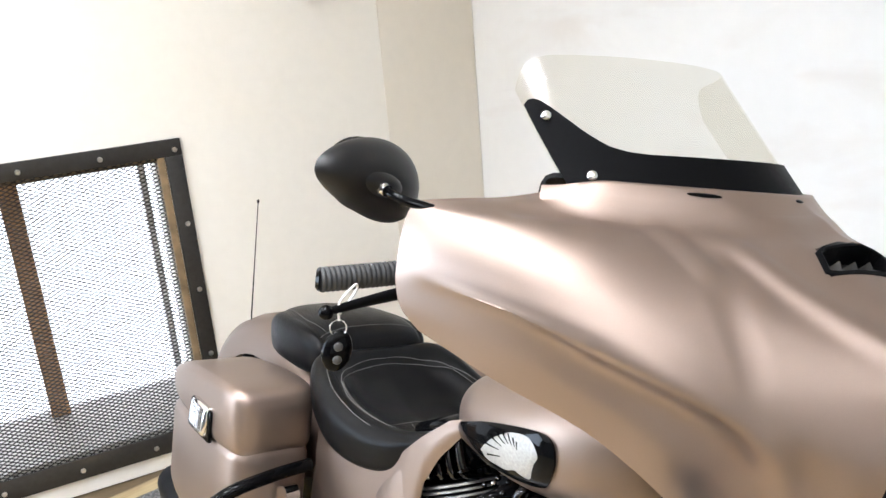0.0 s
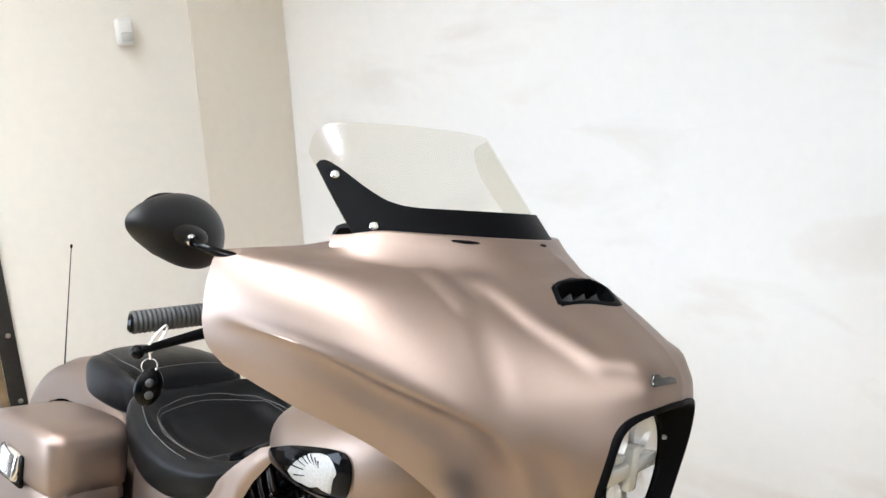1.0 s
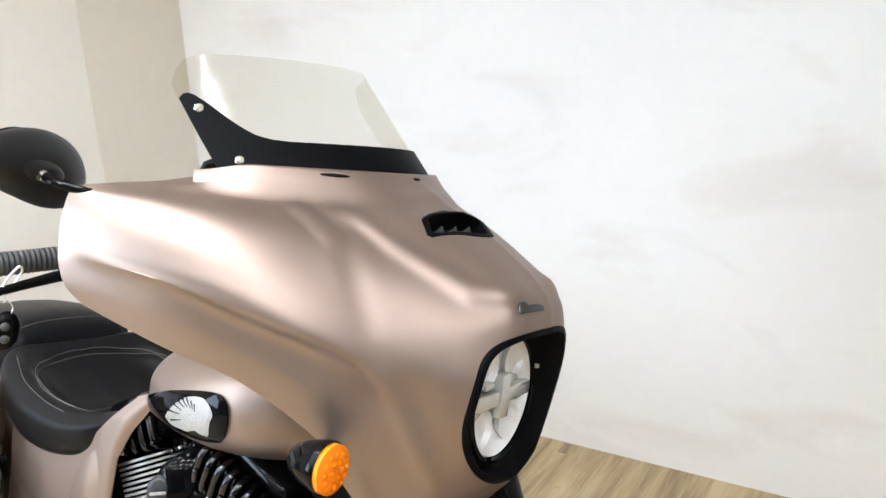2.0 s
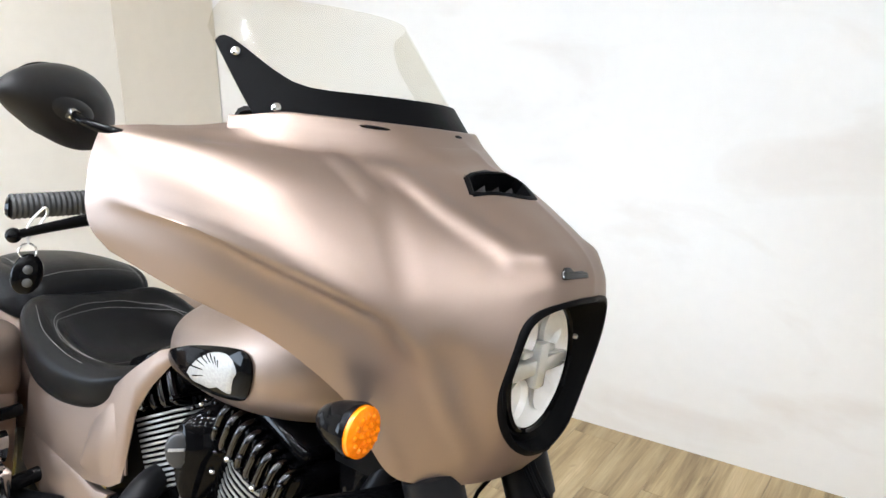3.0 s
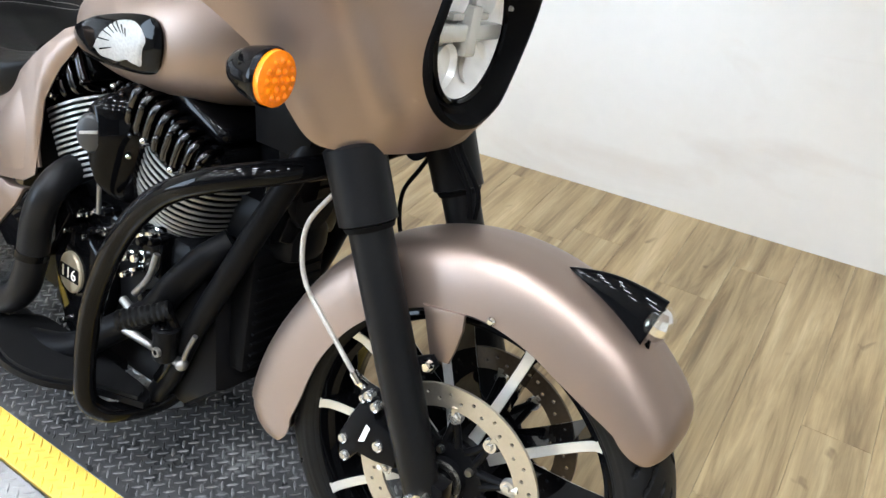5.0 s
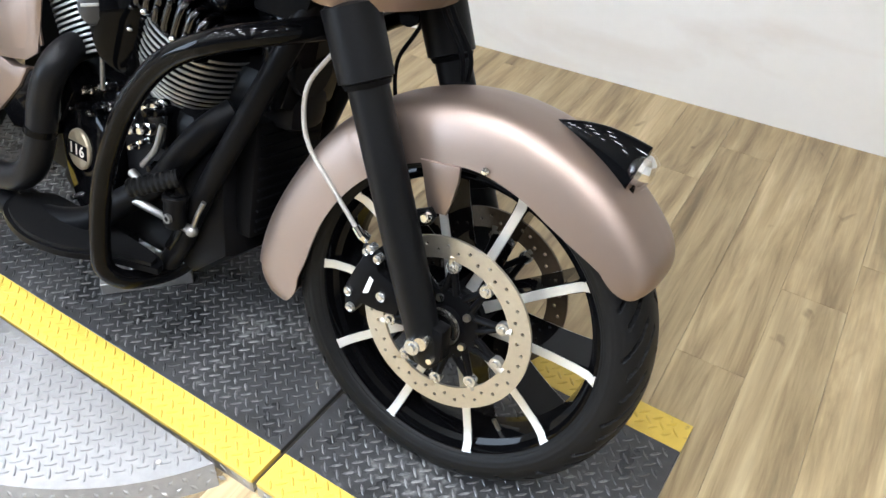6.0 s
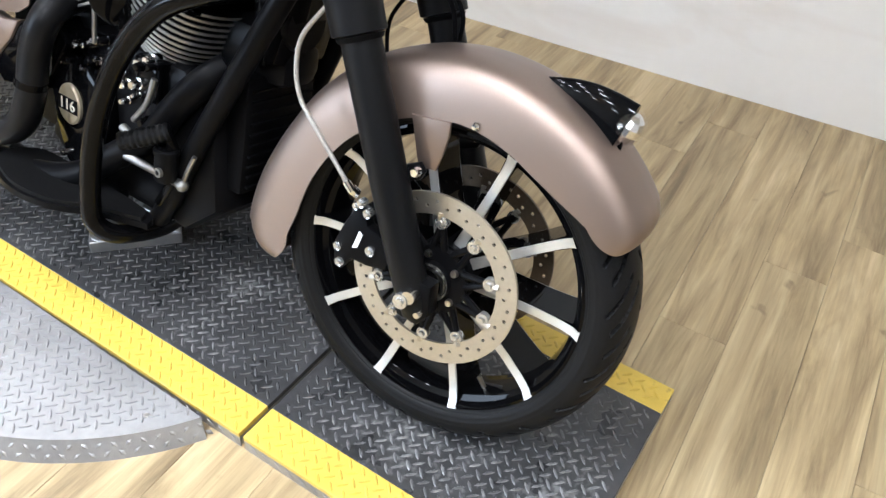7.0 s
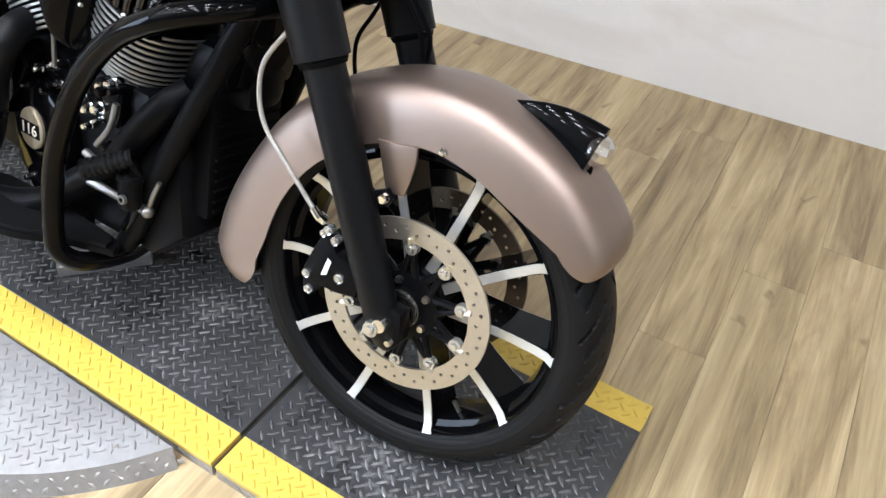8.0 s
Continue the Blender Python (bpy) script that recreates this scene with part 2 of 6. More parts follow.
def mirror_y(bm):
    geom = bmesh.ops.duplicate(bm, geom=bm.verts[:] + bm.edges[:] + bm.faces[:])["geom"]
    for v in geom:
        if isinstance(v, bmesh.types.BMVert):
            v.co.y = -v.co.y
    bmesh.ops.remove_doubles(bm, verts=bm.verts, dist=2e-4)
    bmesh.ops.recalc_face_normals(bm, faces=bm.faces)
    return bm


def part(name, bm, mat, parent=None, label="", smooth=True, angle=40):
    me = bpy.data.meshes.new(name)
    bm.to_mesh(me)
    bm.free()
    if smooth:
        me.shade_smooth()
        me.set_sharp_from_angle(angle=radians(angle))
    me.materials.append(mat)
    ob = new(name, me)
    if parent is not None:
        ob.parent = parent
    if label:
        tagged(ob, label)
    return ob


def thing(name, label, category, at=(0, 0, 0), group="", m=None):
    ob = new(name)
    ob.empty_display_size = 0.1
    ob.matrix_world = m if m is not None else Matrix.Translation(at)
    return tagged(ob, label, category, group)


def polar(r, deg, y, c=(0, 0.315)):
    return Vector((c[0] + r * math.cos(radians(deg)), y, c[1] + r * math.sin(radians(deg))))


# ---- the room ----
FLOOR_Z = -0.04
ROOM_H = 3.0
WALL_A = pose(0, 1.589, FLOOR_Z, 0, 0, 3.89)          # long white wall behind the motorcycle
WALL_B = pose(-2.494, 0, FLOOR_Z, 0, 0, 76.87)        # wall with the screened window


def structure(name, bm, mat, label, m=None, smooth=False):
    ob = part(name, bm, mat, None, label, smooth)
    tagged(ob, label, name.split("_")[0], kind="structure")
    if m is not None:
        ob.matrix_world = m
    return ob


# the unseen wall behind the camera is kept dark to hold down fill light
UNSEEN_GREY = material("unseen_wall_grey", (0.14, 0.135, 0.13), 0.6, 0.0, 0.05, 25, 0.05, 180, blotch=0.9)
# unseen ceiling, its pale tan chosen to brighten and warm upper surfaces
CEILING_TAN = material("unseen_ceiling_tan", (0.62, 0.57, 0.50), 0.7, 0.0, 0.15, 12, 0.05, 120, blotch=1.5)
structure("wall_north", block(-2.24, 5.0, 0, 0.15, 0, ROOM_H), WHITE_PAINT, "plain white painted wall behind the motorcycle", WALL_A)
# window wall, built round its opening
WIN = (-1.25, 0.315, 0.13, 1.09)  # along the wall, then up, inner edges of the opening
SHOP = (-5.6, -2.1, 0.80, 2.85)  # larger daylight window further along the same wall
walls = merged(block(-7.6, SHOP[0], 0, 0.42, 0, ROOM_H), block(SHOP[1], WIN[0], 0, 0.42, 0, ROOM_H),
               block(SHOP[0], SHOP[1], 0, 0.42, 0, SHOP[2]), block(SHOP[0], SHOP[1], 0, 0.42, SHOP[3], ROOM_H), block(WIN[1], 1.60, 0, 0.42, 0, ROOM_H),
               block(WIN[0], WIN[1], 0, 0.42, 0, WIN[2]), block(WIN[0], WIN[1], 0, 0.42, WIN[3], ROOM_H))
structure("wall_west", walls, CREAM_PAINT, "cream painted wall with a screened window", WALL_B)
# pilaster in a slightly darker, browner tone than the wall
structure("trim", block(1.10, 1.475, -0.004, 0.0, 0, ROOM_H), material("tan_pilaster_tone", (0.76, 0.71, 0.62), 0.55, 0.0, 0.03, 25, 0.05, 180, blotch=0.9), "shallow cream painted pilaster beside the corner", WALL_B)
structure("wall_south", block(-5, 5, 0, 0.15, 0, ROOM_H), UNSEEN_GREY, "unseen dark grey wall behind the camera, toned to cut fill light", pose(0, -7.0, FLOOR_Z))
# unseen wall, pale so that the nose and headlight pick up bounced light
structure("wall_east", block(-5, 9, 0, 0.15, 0, ROOM_H), CREAM_PAINT, "unseen cream wall, kept pale to bounce light onto the nose", pose(4.9, 0, FLOOR_Z, 0, 0, -90))
structure("ceiling", block(-5, 5, -7.2, 2.6, 0, 0.1), CEILING_TAN, "unseen tan ceiling, toned to warm the reflections from above", pose(0, 0, FLOOR_Z + ROOM_H))

# rows of small square ceiling lights
LAMP_GLOW = glow("lamp_glow", (0.97, 0.98, 1.0), 40.0)
first_light = None
LAMP_WATTS = 6.4
for lx in (-2.15, -1.55, -0.95, -0.35, 0.25, 0.85, 1.45):
    for ly in (-2.6, -1.85, -1.1, -0.35):
        if ly > -1 and 0 < lx < 1 or lx == 0.25 and ly > -0.5:
            continue
        if first_light is None:
            first_light = thing("ceiling_light", "small square white ceiling light", "ceiling light", (lx, ly, FLOOR_Z + ROOM_H), "ceiling lights")
            part("housing", block(-0.09, 0.09, -0.09, 0.09, -0.04, 0.0, 0.006), SENSOR_WHITE, first_light)
            part("diffuser", block(-0.07, 0.07, -0.07, 0.07, -0.046, -0.041), LAMP_GLOW, first_light)
        else:
            copy_thing(first_light, Matrix.Translation((lx, ly, FLOOR_Z + ROOM_H)))
        beam = area_lamp("downlight_beam", lx, ly, FLOOR_Z + ROOM_H - 0.05, 0.14, 0.14, LAMP_WATTS, (1.0, 0.98, 0.95), (lx, ly, 0), 125)
# glowing panel added far behind the camera as fill light, framed like a window
south_panel = tagged(new("window_2"), "wide glowing panel added behind the camera as fill light", "window", kind="structure")
south_panel.location = (-0.4, -6.99, FLOOR_Z)
part("window_frame", merged(block(-4.3, 4.3, 0, 0.05, 0.1, 0.18), block(-4.3, 4.3, 0, 0.05, 2.4, 2.48), block(-4.3, -4.22, 0, 0.05, 0.185, 2.395), block(4.22, 4.3, 0, 0.05, 0.185, 2.395)), SENSOR_WHITE, south_panel)
part("pane", block(-4.2, 4.2, 0.01, 0.02, 0.20, 2.38), glow("south_fill_glow", (0.92, 0.96, 1.0), 4.4), south_panel)

side_window = tagged(new("window_3"), "large bright daylight window", "window", kind="structure")
side_window.matrix_world = WALL_B
part("window_frame", merged(block(SHOP[0], SHOP[1], 0.02, 0.07, SHOP[2], SHOP[2] + 0.06), block(SHOP[0], SHOP[1], 0.02, 0.07, SHOP[3] - 0.06, SHOP[3]),
                            block(SHOP[0], SHOP[0] + 0.06, 0.02, 0.07, SHOP[2] + 0.062, SHOP[3] - 0.062), block(SHOP[1] - 0.06, SHOP[1], 0.02, 0.07, SHOP[2] + 0.062, SHOP[3] - 0.062)), SENSOR_WHITE, side_window)
part("pane", block(SHOP[0] + 0.01, SHOP[1] - 0.01, 0.10, 0.11, SHOP[2] + 0.01, SHOP[3] - 0.01), glow("side_daylight", (0.80, 0.90, 1.0), 20.0), side_window)

# ---- window with steel frame and expanded metal screen ----
window = tagged(new("window_1"), "black steel framed window with expanded metal screen", "window", kind="structure")
window.matrix_world = WALL_B
x0, x1, z0, z1 = WIN
STEEL_PAINT = material("black_painted_steel", (0.03, 0.028, 0.026), 0.45, 0.3, 0.3, 60, 0.1, 200, blotch=8)
RUSTY = material("weathered_wood", (0.20, 0.14, 0.075), 0.7, 0.0, 0.5, 25, 0.2, 120, blotch=9)
FR = 0.05
for nm, b in (("frame_top", (x0 - FR, x1 + FR, -0.012, -0.002, z1 - 0.005, z1 + FR)), ("frame_bottom", (x0 - FR, x1 + FR, -0.012, -0.002, z0 - FR - 0.02, z0 + 0.005)),
              ("frame_side", (x1 - 0.005, x1 + FR, -0.012, -0.002, z0 + 0.006, z1 - 0.006)), ("frame_side", (x0 - FR, x0 + 0.005, -0.012, -0.002, z0 + 0.006, z1 - 0.006))):
    part(nm, block(*b, 0.002), STEEL_PAINT, window)
bolt_mesh = None
spots = [(x1 + 0.028, z) for z in (1.105, 0.857, 0.625, 0.388)] + [(s, 1.109) for s in (0.117, -0.115, -0.35, -0.58, -0.82, -1.06)] + \
        [(s, 0.112 - 0.02) for s in (0.30, 0.106, -0.132, -0.37, -0.61, -0.85)]
for s, z in spots:
    if bolt_mesh is None:
        b = part("bolt", turned([(0, -0.019), (0.006, -0.0185), (0.0085, -0.015), (0.0085, -0.012)], (0, 0, 0), n=12), STEEL, window)
        bolt_mesh = b.data
    else:
        b = new("bolt", bolt_mesh)
        b.parent = window
    b.location = (s, 0, z)
# wooden lining of the opening
part("lining_side", block(x1 - 0.030, x1 - 0.006, -0.006, 0.05, z0 + 0.006, z1 - 0.006), RUSTY, window)
part("lining_top", block(x0, x1 - 0.03, 0.004, 0.41, z1 - 0.02, z1 - 0.002), RUSTY, window)
part("window_sill", block(x0, x1 - 0.03, 0.004, 0.41, z0 - 0.001, z0 + 0.02), material("pale_sill_paint", (0.60, 0.585, 0.55), 0.4, 0.0, 0.25, 20, 0.1, 90, blotch=6), window)
part("mullion", block(-0.196, -0.132, 0.325, 0.37, z0 + 0.022, z1 - 0.022, 0.004), BROWN_WOOD, window, "brown stained wooden mullion")
part("window_frame", block(x1 - 0.055, x1 - 0.03, 0.34, 0.38, z0 + 0.022, z1 - 0.022, 0.003), SENSOR_WHITE, window)
part("pane", block(x0, x1 - 0.055, 0.385, 0.389, z0 + 0.022, z1 - 0.022), LENS_GLASS, window).visible_shadow = False
# expanded metal: two families of slanting strands
wire = bmesh.new()
STEP, W = 0.0130, 0.0018
width, height = x1 - x0 - 0.032, z1 - z0
for sign in (1, -1):
    k = -width * 0.5
    while k < height + (width * 0.5 if sign < 0 else 0):
        # z = k + sign * 0.5 * s
        lo, hi = 0.0, width
        if sign > 0:
            lo, hi = max(0, -k / 0.5), min(width, (height - k) / 0.5)
        else:
            lo, hi = max(0, (k - height) / 0.5), min(width, k / 0.5)
        if hi > lo + 0.01:
            p = [(x0 + q, z0 + k + sign * 0.5 * q) for q in (lo, hi)]
            ring = []
            for (s, z) in p:
                ring.append([wire.verts.new((s, y, z + dz)) for y, dz in ((-0.001, -W), (-0.001, W), (0.0012, W), (0.0012, -W))])
            for j in range(4):
                wire.faces.new((ring[0][j], ring[0][(j + 1) % 4], ring[1][(j + 1) % 4], ring[1][j]))
        k += STEP
part("screen", wire, STEEL_PAINT, window, "expanded metal security screen", smooth=False)
# daylight outside
SKY_GLOW = glow("overcast_daylight", (0.95, 0.98, 1.0), 3.6)
structure("backdrop", block(x0 - 2.5, x1 + 1.6, 1.2, 1.22, z0 - 3.0, z1 + 2.0), SKY_GLOW, "bright overcast daylight outside the window", WALL_B)

# ---- small wall sensor ----
sensor = thing("motion_sensor", "small white plastic motion sensor on the wall", "sensor", m=WALL_B @ pose(0.862, 0, 1.575))
part("housing", block(-0.028, 0.028, -0.038, 0.0, -0.045, 0.045, 0.012, 3), SENSOR_WHITE, sensor)
part("lens", block(-0.018, 0.018, -0.043, -0.036, -0.03, 0.0, 0.004), material("frosted_lens", (0.55, 0.55, 0.53), 0.4), sensor)


# ---- the wooden floor ----
def plank_material():
    m = bpy.data.materials.new("worn_oak_planks")
    m.use_nodes = True
    nt = m.node_tree
    b = nt.nodes["Principled BSDF"]
    tex, info = nt.nodes.new("ShaderNodeTexCoord"), nt.nodes.new("ShaderNodeObjectInfo")
    off = nt.nodes.new("ShaderNodeVectorMath")
    off.operation = "MULTIPLY_ADD"
    comb = nt.nodes.new("ShaderNodeCombineXYZ")
    for k in range(3):
        nt.links.new(info.outputs["Random"], comb.inputs[k])
    off.inputs[1].default_value = (37, 53, 11)
    nt.links.new(comb.outputs[0], off.inputs[0])
    nt.links.new(tex.outputs["Object"], off.inputs[2])

    def stretched(sx, sy, detail, rough):
        mp, n = nt.nodes.new("ShaderNodeMapping"), nt.nodes.new("ShaderNodeTexNoise")
        mp.inputs["Scale"].default_value = (sx, sy, 1)
        nt.links.new(off.outputs[0], mp.inputs["Vector"])
        nt.links.new(mp.outputs[0], n.inputs["Vector"])
        n.inputs["Scale"].default_value, n.inputs["Detail"].default_value, n.inputs["Roughness"].default_value = 1, detail, rough
        n.inputs["Distortion"].default_value = 0.6
        return n
    wide, fine = stretched(17, 1.7, 7, 0.62), stretched(120, 4, 5, 0.65)
    ramp = nt.nodes.new("ShaderNodeValToRGB")
    e = ramp.color_ramp.elements
    e[0].position, e[0].color = 0.30, (0.165, 0.115, 0.058, 1)
    e[1].position, e[1].color = 0.72, (0.50, 0.40, 0.235, 1)
    mid = ramp.color_ramp.elements.new(0.5)
    mid.color = (0.37, 0.28, 0.15, 1)
    nt.links.new(wide.outputs[0], ramp.inputs[0])
    mix = nt.nodes.new("ShaderNodeMix")
    mix.data_type, mix.blend_type = "RGBA", "OVERLAY"
    mix.inputs[0].default_value = 0.4
    nt.links.new(ramp.outputs[0], mix.inputs[6])
    nt.links.new(fine.outputs[0], mix.inputs[7])
    # knots and short dark checks
    knot = stretched(15, 9, 2, 0.5)
    spot, dark = nt.nodes.new("ShaderNodeMapRange"), nt.nodes.new("ShaderNodeMix")
    spot.inputs["From Min"].default_value, spot.inputs["From Max"].default_value, spot.inputs["To Max"].default_value = 0.70, 0.78, 0.5
    dark.data_type = "RGBA"
    dark.inputs[7].default_value = (0.07, 0.042, 0.02, 1)
    nt.links.new(knot.outputs[0], spot.inputs["Value"])
    nt.links.new(spot.outputs[0], dark.inputs[0])
    nt.links.new(mix.outputs[2], dark.inputs[6])
    hue = nt.nodes.new("ShaderNodeHueSaturation")
    mr = nt.nodes.new("ShaderNodeMapRange")
    mr.inputs["To Min"].default_value, mr.inputs["To Max"].default_value = 0.90, 1.10
    nt.links.new(info.outputs["Random"], mr.inputs["Value"])
    nt.links.new(mr.outputs[0], hue.inputs["Value"])
    nt.links.new(dark.outputs[2], hue.inputs["Color"])
    nt.links.new(hue.outputs[0], b.inputs["Base Color"])
    b.inputs["Roughness"].default_value = 0.42
    bp = nt.nodes.new("ShaderNodeBump")
    bp.inputs["Strength"].default_value, bp.inputs["Distance"].default_value = 0.12, 0.002
    nt.links.new(fine.outputs[0], bp.inputs["Height"])
    nt.links.new(bp.outputs[0], b.inputs["Normal"])
    return m


PLANK = plank_material()
floor = structure("floor", block(-2.9, 5, -7.2, 1.75, -0.12, -0.006), material("floor_base", (0.10, 0.07, 0.035), 0.7, 0, 0.2), "plank floor of worn brown oak", pose(0, 0, FLOOR_Z))

# ---- the low service lift ----
LIFT = pose(0, 0, 0, 0, 0, -2.38)
lift = thing("motorcycle_lift", "low black tread plate motorcycle lift with yellow edges", "lift", m=LIFT)
NEAR, NEAR_IN, FAR_IN, FAR, FRONT, SEAM, REAR = -0.243, -0.166, 0.256, 0.328, 0.383, -0.221, -2.3


def lugs(bm, x0, x1, y0, y1, z, inside=None, pitch=0.0195, length=0.0245, wide=0.0068, high=0.0019):
    """Raised lozenges of a tread plate in a basket weave turned by 45 degrees: each points at the middle of the next."""
    r = math.sqrt(0.5)
    reach = int((abs(x1 - x0) + abs(y1 - y0)) / pitch) + 2
    mx, my = (x0 + x1) / 2, (y0 + y1) / 2
    base = [(-0.5, 0), (-0.25, 0.40), (0.25, 0.40), (0.5, 0), (0.25, -0.40), (-0.25, -0.40)]
    for i in range(-reach, reach + 1):
        for j in range(-reach, reach + 1):
            cx, cy = mx + (i - j) * pitch * r, my + (i + j) * pitch * r
            if not (x0 + 0.006 < cx < x1 - 0.006 and y0 + 0.006 < cy < y1 - 0.006) or (inside and not inside(cx, cy)):
                continue
            ca, sa = (r, r) if (i + j) % 2 else (r, -r)
            lo = [bm.verts.new((cx + u * length * ca - w * wide * sa, cy + u * length * sa + w * wide * ca, z)) for u, w in base]
            hi = [bm.verts.new((cx + u * 0.75 * length * ca - w * 0.5 * wide * sa, cy + u * 0.75 * length * sa + w * 0.5 * wide * ca, z + high)) for u, w in base]
            for k in range(6):
                bm.faces.new((lo[k], lo[(k + 1) % 6], hi[(k + 1) % 6], hi[k]))
            bm.faces.new(hi)


def plate(name, xa, xb, ya, yb, mat, label="", parent=lift, thick=0.012, top=0.0):
    ob = part(name, block(xa, xb, ya, yb, top - thick, top, 0.001, 1), mat, parent, label, smooth=False)
    bm = bmesh.new()
    lugs(bm, xa + 0.004, xb - 0.004, ya + 0.003, yb - 0.003, top - 0.0001)
    tagged(part("tread_relief", bm, DECK_WORN if mat is DECK else YELLOW_WORN, ob, smooth=False), kind="stuff")
    return ob


for xa, xb in ((REAR, SEAM - 0.005), (SEAM + 0.005, FRONT)):
    plate("deck_plate", xa, xb, NEAR_IN, FAR_IN, DECK, "black painted tread plate")
    plate("edge_stripe", xa, xb, NEAR, NEAR_IN - 0.0004, YELLOW, "yellow painted tread plate strip")
    plate("edge_stripe", xa, xb, FAR_IN + 0.0004, FAR, YELLOW, "yellow painted tread plate strip")
    side = merged(block(xa, xb, NEAR + 0.001, NEAR + 0.004, -0.04, -0.0125), block(xa, xb, FAR - 0.004, FAR - 0.001, -0.04, -0.0125),
                  block(xa + 0.001, xa + 0.004, NEAR + 0.006, FAR - 0.006, -0.04, -0.0125), block(xb - 0.004, xb - 0.001, NEAR + 0.006, FAR - 0.006, -0.04, -0.0125))
    skirt_ob = part("side_skirt", side, PLATE, lift, "bare aluminium side skirt", smooth=False)
    studs = bmesh.new()
    lugs(studs, xa, xb, -0.041, -0.011, 0.0)
    studs.transform(Matrix.Translation((0, NEAR + 0.0012, 0)) @ pose(0, 0, 0, 90))
    tagged(part("tread_relief", studs, PLATE, skirt_ob, smooth=False), kind="stuff")

# round aluminium tread plate platform beside the lift
disc_c, disc_r = (-0.815, 0.082), 0.595
turntable = thing("turntable_plate", "round bare aluminium tread plate platform beside the lift", "platform", (disc_c[0], disc_c[1], FLOOR_Z))
cut = lambda x: -0.2418 - 0.0415 * (x + disc_c[0]) - disc_c[1]
seg = [(disc_r * math.cos(a), disc_r * math.sin(a)) for a in (radians(180 + k * 1.5) for k in range(121))]
seg = [q for q in seg if q[1] < cut(q[0]) - 0.002]
e0, e1 = seg[0], seg[-1]
top = bmesh.new()
vt = [top.verts.new((x, y, 0.0385)) for x, y in seg]
vb = [top.verts.new((x, y, 0.030)) for x, y in seg]
top.faces.new(vt)
for i in range(len(vt)):
    j = (i + 1) % len(vt)
    top.faces.new((vb[i], vb[j], vt[j], vt[i]))
lugs(top, -0.6, 0.6, -0.6, 0.0, 0.0384, lambda x, y: x * x + y * y < (disc_r - 0.018) ** 2 and y < cut(x) - 0.015, high=0.0024)
part("top_plate", top, PLATE, turntable, smooth=False)
rim = bmesh.new()
up = [rim.verts.new((x, y, 0.0375)) for x, y in seg]
dn = [rim.verts.new((x * (1 + 0.022 / disc_r), y * (1 + 0.022 / disc_r), 0.0)) for x, y in seg]
for i in range(len(up) - 1):
    rim.faces.new((up[i], dn[i], dn[i + 1], up[i + 1]))
thicken(rim, 0.002)
edge = part("sloping_edge", rim, PLATE, turntable, smooth=True)
studs = bmesh.new()
for k in range(0, 76):
    for row, up_share in ((0, 0.30), (1, 0.72)):
        deg = 182 + 2.35 * k + 1.2 * row
        lean = 0.5 if (k + row) % 2 else -0.5
        corner = []
        for u, w, lift_ in [(-0.5, 0, 0), (0, 0.28, 0.0), (0.5, 0, 0), (0, -0.28, 0.0), (0, 0, 0.0012)]:
            ca, sa = math.cos(radians(45)), math.sin(radians(45)) * (1 if lean > 0 else -1)
            along, rise = 0.017 * (u * ca - w * sa), 0.017 * (u * sa + w * ca)
            share = up_share + rise / 0.042
            r = disc_r + 0.022 * (1 - share) + 0.0008 + lift_
            a = radians(deg) + along / disc_r
            corner.append((r * math.cos(a), r * math.sin(a), 0.0355 * share + lift_ * 0.5))
        if max(c[1] - cut(c[0]) for c in corner) < -0.004:
            vs = [studs.verts.new(c) for c in corner]
            for i in range(4):
                studs.faces.new((vs[i], vs[(i + 1) % 4], vs[4]))
tagged(part("tread_relief", studs, PLATE, edge, smooth=False), kind="stuff")
for a in (205, 232, 262, 290, 318):
    x, y = 0.56 * math.cos(radians(a)), 0.56 * math.sin(radians(a))
    if y < cut(x) - 0.02:
        part("screw", turned([(0, 0.0412), (0.005, 0.0407), (0.006, 0.0382)], (x, y, 0), "z", 12), STEEL, turntable)

from mathutils.bvhtree import BVHTree

# ---- the motorcycle ----
BIKE = pose(0, 0, 0, -14.11)
bike = thing("motorcycle", "bronze and black touring motorcycle with batwing fairing, leaning on its stand", "motorcycle", m=BIKE)

# fairing shell: design lines from the middle of the nose round to the rear edge, upper to lower
COWL_TOP = [(-0.345, 0, 1.238), (-0.36, -0.075, 1.238), (-0.385, -0.135, 1.236), (-0.46, -0.205, 1.232), (-0.5, -0.222, 1.225), (-0.535, -0.238, 1.215), (-0.57, -0.29, 1.2), (-0.605, -0.345, 1.192), (-0.64, -0.38, 1.184)]
COWL_FOOT = [(-0.268, 0, 1.203), (-0.285, -0.07, 1.197), (-0.335, -0.135, 1.196), (-0.41, -0.2, 1.193), (-0.435, -0.228, 1.193), (-0.47, -0.255, 1.193), (-0.525, -0.305, 1.19), (-0.585, -0.352, 1.187), (-0.641, -0.384, 1.18)]
RIDGE = [(-0.17, 0, 1.152), (-0.185, -0.065, 1.146), (-0.25, -0.138, 1.138), (-0.314, -0.203, 1.146), (-0.337, -0.225, 1.151), (-0.377, -0.256, 1.158), (-0.452, -0.315, 1.17), (-0.54, -0.362, 1.174), (-0.643, -0.39, 1.166)]
FLANK = [(-0.085, 0, 1.098), (-0.099, -0.07, 1.09), (-0.168, -0.134, 1.072), (-0.259, -0.202, 1.088), (-0.288, -0.231, 1.096), (-0.318, -0.259, 1.105), (-0.4, -0.33, 1.125), (-0.51, -0.376, 1.137), (-0.645, -0.396, 1.135)]
